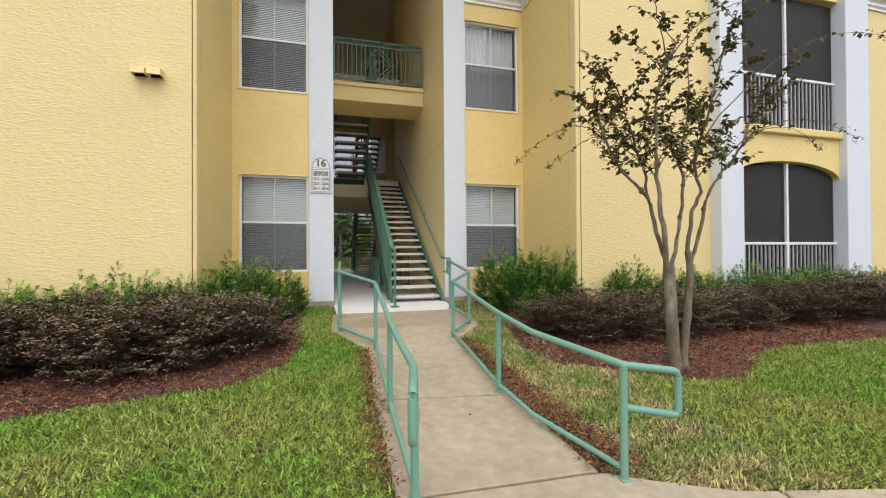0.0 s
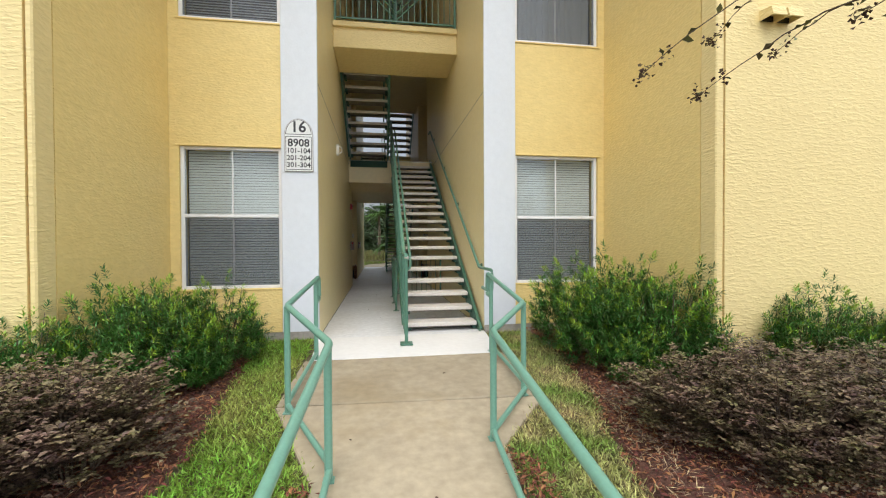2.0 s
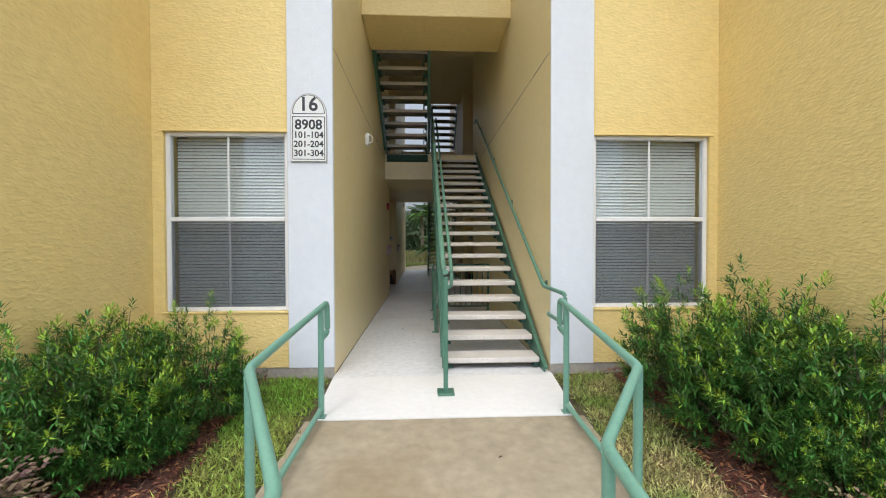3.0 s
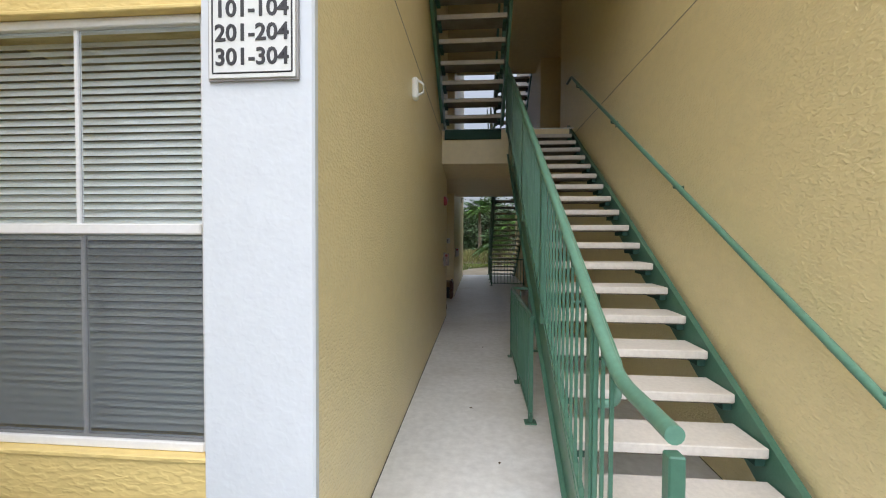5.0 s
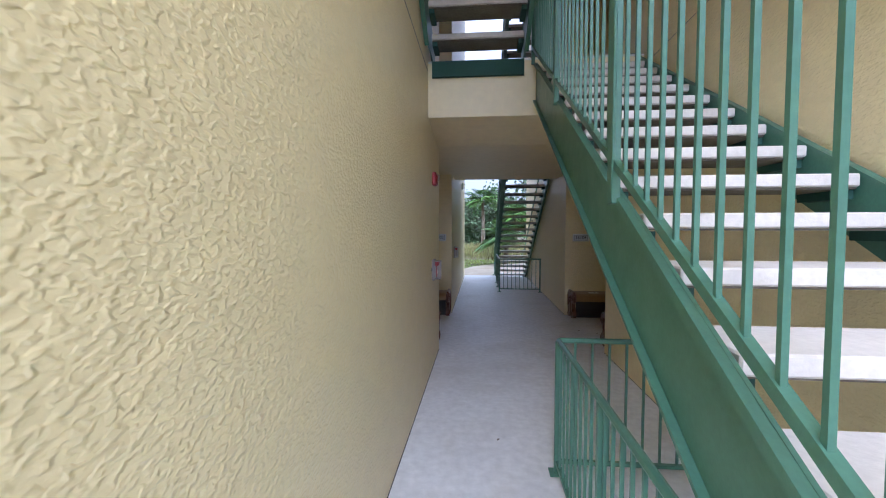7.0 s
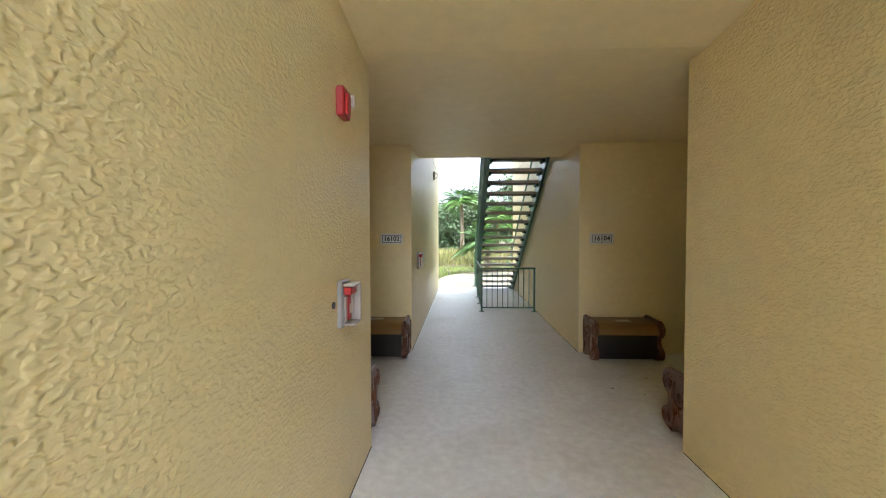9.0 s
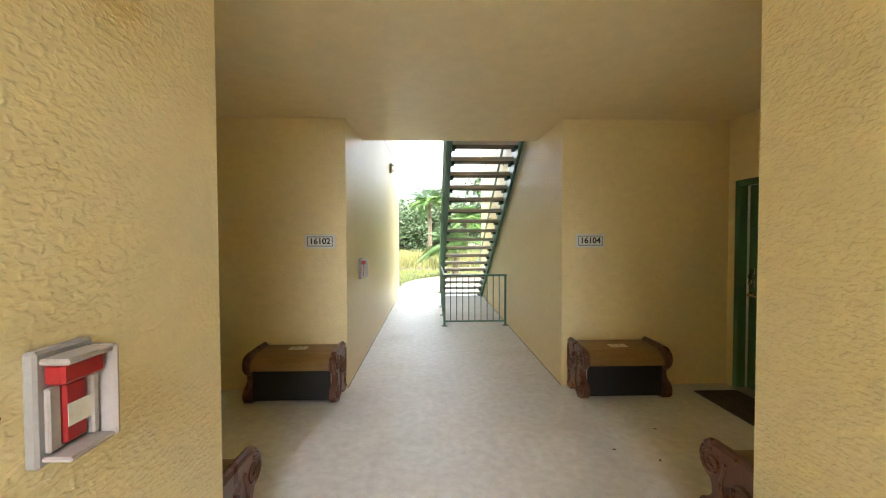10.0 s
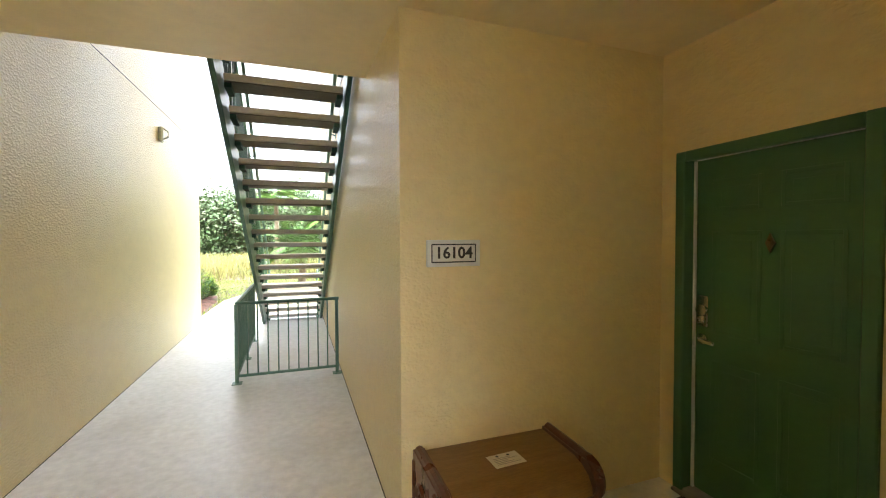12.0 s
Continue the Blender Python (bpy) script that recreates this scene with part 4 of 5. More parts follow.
for x0, x1, y0, y1 in ((3.49, 3.93, 16.32, 17.07), (-1.60, -1.19, 16.43, 17.2)):
    mt = thing("doormat", "dark brown woven doormat before the green door", "doormat", (x0, y0, 0), group="doormats")
    part("mat_face", Shape().box((0, 0, 0.001), (x1 - x0, y1 - y0, 0.012), 0.004), MAT, mt)
    part("border", Shape().box((-0.012, -0.012, 0), (x1 - x0 + 0.012, y1 - y0 + 0.012, 0.005), 0.002), BLACK, mt)


# ---- scroll benches ----
def bench():
    """A low bench: bowed top, black front board and carved scroll ends."""
    b = thing("bench", "reddish-brown carved scroll bench with black front on the floor", "bench", group="scroll benches")
    W, D = 0.83, 0.45
    top = [(D, 0.485), (0.16, 0.478), (0.10, 0.462), (0.05, 0.43), (0.022, 0.385), (0.018, 0.345)]
    poly = top + [(0.042, 0.345), (0.046, 0.38), (0.07, 0.415), (0.115, 0.44), (0.165, 0.455), (D, 0.462)]
    part("seat_top", Shape().prism(poly, "x", 0.062, W - 0.062), WOOD, b, "brown wood-grain top", True)
    part("front_board", Shape().box((0.063, 0.07, 0.05), (W - 0.063, 0.085, 0.425)), BLACK, b, "black recessed front board")
    part("base_board", Shape().box((0.063, 0.086, 0.03), (W - 0.063, D - 0.01, 0.06)), BLACK, b)

    def lobe(cy, cz, r, a0, a1, n=9):
        return [(cy + r * math.cos(radians(a0 + (a1 - a0) * k / n)), cz + r * math.sin(radians(a0 + (a1 - a0) * k / n))) for k in range(n + 1)]
    out = [(D, 0.0), (D, 0.50), (0.17, 0.495)] + lobe(0.095, 0.40, 0.095, 75, 265) + [(0.10, 0.27), (0.105, 0.23)] + lobe(0.085, 0.10, 0.085, 100, 270) + [(0.16, 0.0), (0.22, 0.05), (0.30, 0.05), (0.36, 0.0)]

    def spiral(x, cy, cz, r, turns, start):
        return [(x, cy + r * (1 - 0.8 * t) * math.cos(start + turns * 6.283 * t), cz + r * (1 - 0.8 * t) * math.sin(start + turns * 6.283 * t)) for t in (k / 28 for k in range(29))]
    for x0, x1, xo in ((0, 0.06, -0.002), (W - 0.06, W, W + 0.002)):
        side = part("end_panel", Shape().prism(out, "x", x0, x1), CARVED, b, "glossy carved scroll end", False)
        q = Shape()
        q.tube(spiral(xo, 0.095, 0.395, 0.075, 1.6, 1.5), 0.011, 6)
        q.tube(spiral(xo, 0.09, 0.10, 0.065, 1.5, 1.2), 0.011, 6)
        q.tube(spiral(xo, 0.30, 0.32, 0.10, 1.5, 3.6), 0.012, 6)
        q.tube(rounded([(xo, 0.16, 0.05), (xo, 0.21, 0.17), (xo, 0.16, 0.30), (xo, 0.20, 0.44)], 0.1, 6), 0.012, 6)
        q.tube(rounded([(xo, 0.43, 0.04), (xo, 0.36, 0.12), (xo, 0.42, 0.22), (xo, 0.42, 0.46)], 0.1, 6), 0.012, 6)
        part("carving", q, CARVED, side, "", True)
        xm = (x0 + x1) / 2
        part("edge_roll", Shape().tube([(xm, D - 0.01, 0.498), (xm, 0.17, 0.494)] + [(xm, y, z) for y, z in lobe(0.095, 0.40, 0.093, 75, 262)], 0.024, 8), CARVED, side, "", True)
    return b


def notice(m):
    p = thing("paper_notice", "cream paper notice lying on the bench top", "paper", group="notices on the benches")
    p.matrix_world = m
    sheet = part("sheet", Shape().box((0, 0, 0), (0.17, 0.11, 0.0015)), PAPER, p)
    q = Shape()
    for k in range(5):
        q.box((0.02, 0.02 + k * 0.013, 0.0016), (0.15 - 0.03 * (k % 3), 0.024 + k * 0.013, 0.0019))
    part("print", q, GREYPLASTIC, p, "grey lines of print")
    part("emblem", Shape().tube([(0.055, 0.093, 0.0015), (0.055, 0.093, 0.002)], 0.008, 8).tube([(0.115, 0.09, 0.0015), (0.115, 0.09, 0.002)], 0.008, 8), INK, p)


first = bench()
squash = Matrix.Diagonal((1, 1, 0.965, 1))
spots = [m @ squash for m in (pose(2.29, 16.83, 0), pose(-0.80, 16.83, 0), pose(3.16, 15.275, 0, 0, 0, 180), pose(0.01, 15.275, 0, 0, 0, 180))]
first.matrix_world = spots[0]
for m in spots[1:]:
    copy_thing(first, m)
notice(spots[0] @ pose(0.335, 0.17, 0.4835, 0, 0, 3))
notice(spots[1] @ pose(0.34, 0.20, 0.4835, 0, 0, 2))

# ---- signs ----
UP = Matrix.Rotation(radians(90), 4, "X")


def outline_loop(pts, y, r=0.0035):
    q = Shape()
    for (a, b), (c, d) in zip(pts, pts[1:] + pts[:1]):
        q.tube([(a, y, b), (c, y, d)], r, 4)
    return q


sg = thing("building_sign", "white arched address plaque with black numerals on the pilaster", "sign", (-0.185, 8.12, 2.15))
hw, zr, zt = 0.17, 0.455, 0.66
arch = [(hw * math.cos(a), zr + (zt - zr) * math.sin(a)) for a in (math.pi * k / 20 for k in range(21))]
part("plaque", Shape().prism([(-hw, 0), (hw, 0)] + arch, "y", -0.022, -0.001), SIGN, sg)
part("edge", Shape().prism([(-hw - 0.008, -0.008), (hw + 0.008, -0.008)] + [(x * 1.045, zr + (z - zr) * 1.045) for x, z in arch], "y", -0.014, -0.0008), GREYPLASTIC, sg)
inn = [(x * 0.92, zr + 0.012 + (z - zr) * 0.90) for x, z in arch]
part("border", outline_loop(inn, -0.022), INK, sg)
part("border", outline_loop([(-hw * 0.92, 0.018), (hw * 0.92, 0.018), (hw * 0.92, zr - 0.018), (-hw * 0.92, zr - 0.018)], -0.022), INK, sg)
for text, size, z in (("16", 0.19, zr + 0.10), ("8908", 0.135, 0.355), ("101-104", 0.088, 0.255), ("201-204", 0.088, 0.165), ("301-304", 0.088, 0.075)):
    written("numeral_line", text, size, INK, sg, Matrix.Translation((0, -0.023, z)) @ UP)

for text, x in (("16104", 2.515), ("16102", -0.213)):
    p = thing("door_number", f"white number plate reading {text} on the alcove wall", "sign", (x, 17.285, 1.487), group="door number plates")
    part("plate", Shape().box((-0.15, -0.016, -0.07), (0.15, -0.001, 0.07), 0.004), SIGN, p)
    part("border", outline_loop([(-0.122, -0.046), (0.122, -0.046), (0.122, 0.046), (-0.122, 0.046)], -0.0162, 0.003), INK, p)
    written("numeral_line", text, 0.084, INK, p, Matrix.Translation((0, -0.017, 0)) @ UP)

# ---- alarms and lamps on the breezeway wall ----
h = thing("alarm_strobe", "red fire alarm horn strobe on the wall", "fire alarm", (XL, 14.09, 2.22))
part("housing", Shape().box((0, -0.065, -0.07), (0.045, 0.065, 0.085), 0.008).box((0.045, -0.045, -0.06), (0.06, 0.02, 0.05), 0.006), RED, h)
part("strobe_lens", Shape().box((0.046, 0.022, -0.01), (0.075, 0.06, 0.07), 0.012), PLASTIC, h, "clear strobe lens")
for y, sc in ((14.09, 1), (18.03, 1)):
    p = thing("alarm_pull_station", "red fire alarm pull station under clear cover", "fire alarm", (XL, y, 1.16), group="pull stations")
    part("back_box", Shape().box((0, -0.075, -0.125), (0.03, 0.075, 0.125), 0.006), GREYPLASTIC, p, "grey back box")
    part("pull_handle", Shape().box((0.031, -0.06, 0.05), (0.075, 0.05, 0.095), 0.006).box((0.031, -0.03, -0.09), (0.05, 0.03, 0.045), 0.006), RED, p, "red handle body")
    part("station_body", Shape().box((0.031, -0.062, -0.095), (0.045, -0.032, 0.045), 0.004).box((0.031, 0.032, -0.095), (0.06, 0.052, 0.045), 0.004), PLASTIC if y < 15 else SIGN, p, "pale clouded cover body")
    part("cover_edge", Shape().box((0.03, 0.055, -0.11), (0.095, 0.072, 0.11), 0.006).box((0.031, -0.07, 0.096), (0.095, 0.054, 0.11), 0.004).box((0.031, -0.07, -0.11), (0.095, 0.054, -0.098), 0.004), PLASTIC if y < 15 else SIGN, p, "clear plastic cover")
    part("label_plate", Shape().box((0.0555, -0.03, -0.05), (0.057, 0.03, 0.0)), PAPER, p)
p = thing("cable_knockout", "small dark cable hole plate beside the pull station", "knockout", (XL, 13.95, 1.17))
part("ring", Shape().tube([(0, 0, 0), (0.008, 0, 0)], 0.018, 12), INK, p)
for y, z in ((10.47, 2.955), (21.69, 2.955)):
    w = thing("wall_lamp", "white emergency wall lamp switched off", "wall lamp", (XL, y, z), group="breezeway wall lamps")
    part("housing", Shape().box((0, -0.05, -0.10), (0.055, 0.05, 0.10), 0.015), SIGN, w)
    part("lamp_head", Shape().tube([(0.05, 0.0, -0.06), (0.10, 0.02, -0.03), (0.10, 0.02, 0.05), (0.05, 0, 0.08)], 0.012, 8), SIGN, w, "curved wire guard", True)


def hood(x, y, z):
    v = thing("vent_hood", "yellow painted exhaust vent hood on the stucco wall", "vent", (x, y, z), group="wall vents")
    part("hood", Shape().prism([(0, 0.05), (-0.13, 0.03), (-0.15, -0.055), (-0.14, -0.06), (-0.12, 0.015), (0, -0.0)], "x", 0, 0.155), STUCCO, v)
    part("cheek", Shape().prism([(0, 0.045), (-0.125, 0.025), (-0.145, -0.055), (0, -0.055)], "x", 0.001, 0.006), STUCCO, v)
    part("cheek", Shape().prism([(0, 0.045), (-0.125, 0.025), (-0.145, -0.055), (0, -0.055)], "x", 0.149, 0.154), STUCCO, v)
    # black sheet stands in for the shade under the hood
    part("flap", Shape().box((0.01, -0.015, -0.05), (0.145, -0.002, 0.0)), BLACK, v, "black sheet painting the shaded hood mouth")


for x in (-2.45, -2.27, 4.52, 4.70):
    hood(x, 6.149, 3.36 if x < 0 else 3.43)
# control joints scored level with the upper floor
q = Shape()
for f, end, xr in ((lambda y: y, NEAR - 1.2, XR), (far, FAR + 1.2, XRF)):
    q.tube([(XL + 0.001, f(8.17), 3.30), (XL + 0.001, end, 3.30)], 0.004, 4).tube([(xr - 0.001, f(8.17), 3.30), (xr - 0.001, end, 3.30)], 0.004, 4)
structure("trim_wall_joint", q, BASE, "thin scored joint line in the stucco", "joint")


# ---- fallen leaves ----
for k, (x, y, z) in enumerate([(0.95, 4.82, None), (1.13, 4.84, None), (1.10, 3.2, None), (0.62, 5.5, None), (1.45, 6.6, None), (2.66, 16.3, 0.0), (2.45, 15.85, 0.0), (2.2, 16.0, 0.0), (0.75, 12.4, 0.0), (0.62, 10.3, 0.0), (0.83, 9.4, 0.0)]):
    f = thing("fallen_leaf", "small curled brown leaf lying on the concrete", "leaf", (x, y, (grade(y) if z is None else z) + 0.002), group="fallen leaves")
    f.rotation_euler[2] = k * 1.7
    part("blade", Shape().add([(-0.018, 0, 0), (0, 0.009, 0.006), (0.02, 0, 0.002), (0, -0.009, 0.007), (0, 0, 0.0)], [(0, 4, 1), (4, 2, 1), (0, 3, 4), (4, 3, 2)]), SEED, f, fix=False)

# ---- plants ----
def leaf_mesh(name, base, way, up, length, width, fold=0.25):
    """One folded leaf a row, as two triangles; all arrays have one row a leaf."""
    way = way / np.linalg.norm(way, axis=1, keepdims=True)
    side = np.cross(way, up)
    side /= np.linalg.norm(side, axis=1, keepdims=True) + 1e-9
    nrm = np.cross(side, way)
    L, W = length[:, None], width[:, None]
    mid = base + way * L * 0.45
    vs = np.stack([base, mid + side * W / 2 + nrm * W * fold, base + way * L, mid - side * W / 2 + nrm * W * fold], 1).reshape(-1, 3)
    n = len(base)
    me = bpy.data.meshes.new(name)
    me.vertices.add(4 * n)
    me.vertices.foreach_set("co", vs.astype(np.float32).ravel())
    me.loops.add(6 * n)
    i = np.arange(n)[:, None] * 4
    me.loops.foreach_set("vertex_index", np.concatenate([i, i + 1, i + 2, i, i + 2, i + 3], 1).ravel().astype(np.int32))
    me.polygons.add(2 * n)
    me.polygons.foreach_set("loop_start", np.arange(2 * n, dtype=np.int32) * 3)
    me.update(calc_edges=True)
    return me


rng = np.random.default_rng(7)


def unit(n):
    v = rng.normal(size=(n, 3))
    return v / np.linalg.norm(v, axis=1, keepdims=True)


def yew(seed, height, spread, shoots):
    """A dense domed shrub: leafy shoots with whorls of narrow leaves, pale at the newest tips."""
    r = random.Random(seed)
    st = Shape()
    rows, fresh = [], []
    lumps = [(r.uniform(0, 6.283), r.uniform(0.1, 1.0), r.uniform(-0.16, 0.2)) for _ in range(9)]
    for k in range(shoots):
        a, z = r.uniform(0, 6.283), r.random() ** 0.8
        flat = math.sqrt(max(0.0, 1 - (z * 0.96) ** 2.2))
        grow = r.uniform(0.72, 1.0) + sum(h * math.exp(-((math.cos(a - la) - 1) ** 2 * 6 + (z - lz) ** 2 * 14)) for la, lz, h in lumps)
        tip = Vector((math.cos(a) * flat * spread, math.sin(a) * flat * spread, 0.06 + z * height)) * grow
        root = Vector((tip.x * 0.18, tip.y * 0.18, 0.0))
        mid = root.lerp(tip, 0.5) + Vector((tip.x, tip.y, 0)) * 0.12
        at = lambda t: root.lerp(mid, t).lerp(mid.lerp(tip, t), t)
        if k % 4 == 0:
            st.tube([at(t) for t in (0, 0.35, 0.7, 1)], 0.006, 4, [0.009, 0.006, 0.004, 0.002])
        out = Vector((math.cos(a) * flat, math.sin(a) * flat, 0.55 + 0.5 * z))
        sprigs = [(at(1.0), out, r.uniform(0.07, 0.13))]
        for j in range(4):
            b = a + r.uniform(-1.6, 1.6)
            sprigs.append((at(r.uniform(0.6, 0.98)), Vector((math.cos(b), math.sin(b), r.uniform(0.0, 0.9))), r.uniform(0.06, 0.11)))
        for n, (p0, dv, ln) in enumerate(sprigs):
            dv = dv.normalized()
            u = dv.orthogonal().normalized()
            w = dv.cross(u)
            young = r.random() < (0.8 * z if n == 0 else 0.22 * z)
            m = int(ln / 0.0058)
            for i in range(m):
                c = i * 2.4 + r.uniform(-0.3, 0.3)
                t = i / m
                side = u * math.cos(c) + w * math.sin(c)
                leaf = (p0 + dv * ln * t, side * (1.2 - 0.6 * t) + dv * (0.3 + 0.8 * t), r.uniform(0.05, 0.078) * (1 - 0.3 * t))
                (fresh if young and t > 0.3 else rows).append(leaf)
    every = rows + fresh
    me = leaf_mesh("foliage", np.array([p[:] for p, _, _ in every]), np.array([d[:] for _, d, _ in every]), np.tile((0.1, 0.2, 1.0), (len(every), 1)), np.array([l for _, _, l in every]), np.full(len(every), 0.0125))
    me.materials.append(LEAF)
    me.materials.append(NEWLEAF)
    me.polygons.foreach_set("material_index", [0] * (2 * len(rows)) + [1] * (2 * len(fresh)))
    return st.mesh("branchwork"), me


def fringe(seed, height, spread):
    """A spreading purple shrub: arching sprays of small oval leaves."""
    r = random.Random(seed)
    st = Shape()
    rows = []
    for k in range(135):
        a = r.uniform(0, 6.283)
        skirt = k >= 85
        d = spread * (r.uniform(0.7, 1.0) if skirt else math.sqrt(r.random()))
        hh = height * (r.uniform(0.1, 0.6) if skirt else (1 - 0.38 * (d / spread) ** 2) * r.uniform(0.72, 1.1))
        root = Vector((math.cos(a) * 0.1, math.sin(a) * 0.1, 0))
        tip = Vector((math.cos(a) * d, math.sin(a) * d, hh))
        mid = Vector((math.cos(a) * d * 0.5, math.sin(a) * d * 0.5, hh * 0.75))
        pts = [root.lerp(mid, t).lerp(mid.lerp(tip, t), t) for t in (0, 0.3, 0.6, 0.85, 1)]
        if k < 45:
            st.tube(pts, 0.005, 4, [0.007, 0.005, 0.004, 0.003, 0.0015])
        for j in range(9):
            t = r.uniform(0.3, 1)
            p0 = root.lerp(mid, t).lerp(mid.lerp(tip, t), t)
            b = a + r.uniform(-1.5, 1.5)
            dv = Vector((math.cos(b), math.sin(b), r.uniform(-0.15, 0.5))) * r.uniform(0.07, 0.2)
            for i in range(9):
                c = b + (1.0 if i % 2 else -1.0) + r.uniform(-0.4, 0.4)
                rows.append((p0 + dv * (i / 9) + Vector((0, 0, r.uniform(-0.008, 0.008))), Vector((math.cos(c), math.sin(c), r.uniform(-0.2, 0.5))), r.uniform(0.028, 0.047)))
    base = np.array([p[:] for p, _, _ in rows])
    way = np.array([d[:] for _, d, _ in rows])
    size = np.array([l for _, _, l in rows])
    return st.mesh("branchwork"), leaf_mesh("foliage", base, way, np.tile((0.05, 0.1, 1.0), (len(rows), 1)) + unit(len(rows)) * 0.35, size, size * 0.62)


YEWS = [yew(11 + k, 0.80, 0.50, 170) for k in range(3)]
FRINGES = [fringe(31 + k, 0.70, 0.58) for k in range(3)]
green_label = "dense dark green yew shrub with bright new tips in mulch"
purple_label = "dark purple-brown fringe-flower hedge shrub in red mulch"


def plant_yew(x, y, k, sc, turn, label=green_label):
    b = thing("shrub", label, "shrub", (x, y, grade(y) + 0.01), group="green shrubs along the wall")
    b.rotation_euler[2], b.scale = turn, (sc, sc, sc * (0.92 + 0.16 * ((k * 7) % 3) / 2))
    for name, me, mt in zip(("branchwork", "foliage"), YEWS[k % 3], (TWIG, LEAF)):
        part(name, me, mt, b)


def plant_fringe(x, y, k, sc, turn, label=purple_label):
    b = thing("hedge_shrub", label, "shrub", (x, y, grade(y) + 0.01), group="purple hedge shrubs")
    b.rotation_euler[2], b.scale = turn, (sc, sc, sc * (0.95 + 0.1 * ((k * 5) % 3) / 2))
    for name, me, mt in zip(("branchwork", "foliage"), FRINGES[k % 3], (TWIG, PURPLE)):
        part(name, me, mt, b)


r = random.Random(4)
for k, (x, y, sc) in enumerate([(-0.83, 7.2, 0.95), (-1.35, 7.05, 1.0), (-1.25, 6.45, 0.98), (-0.95, 6.6, 0.85), (-1.75, 6.0, 0.95), (-2.3, 5.75, 0.9), (-2.95, 5.75, 0.92), (-3.6, 5.8, 0.9), (-4.3, 5.75, 0.95), (-5.0, 5.8, 0.9), (-5.8, 5.8, 0.95), (-6.6, 5.75, 0.95),
                                (3.15, 7.25, 1.12), (3.2, 6.6, 1.1), (3.55, 6.9, 1.12), (3.6, 6.2, 1.15), (3.2, 6.05, 0.62), (4.9, 5.9, 0.92), (5.6, 5.9, 0.86), (6.4, 5.8, 0.92), (7.2, 5.6, 0.9), (7.75, 5.55, 0.88), (8.3, 5.55, 0.88), (8.85, 5.55, 0.9), (9.4, 5.55, 0.88), (10.0, 5.55, 0.85), (10.8, 5.6, 0.8)]):
    plant_yew(x, y, k, sc, r.uniform(0, 6.28))
for k, (x, y, sc) in enumerate([(-0.98, 5.35, 1.0), (-1.45, 4.95, 1.08), (-2.0, 5.25, 1.0), (-2.15, 4.75, 0.98), (-2.75, 5.1, 1.05), (-3.3, 4.75, 1.0), (-3.6, 5.25, 1.05), (-4.3, 4.8, 1.05), (-4.9, 5.2, 1.05), (-5.6, 4.8, 1.05), (-6.4, 5.0, 1.05),
                                (3.0, 5.2, 0.84), (3.3, 4.8, 0.88), (3.75, 5.25, 0.86), (4.1, 4.78, 0.92), (4.6, 5.15, 0.88), (4.95, 4.8, 0.9), (5.5, 5.05, 0.9), (6.1, 4.95, 0.9), (6.7, 5.05, 0.92), (7.4, 4.95, 0.96), (8.1, 5.0, 1.0), (8.8, 4.95, 1.05), (9.6, 5.0, 1.1), (10.5, 5.0, 1.1)]):
    plant_fringe(x, y, k, sc, r.uniform(0, 6.28))


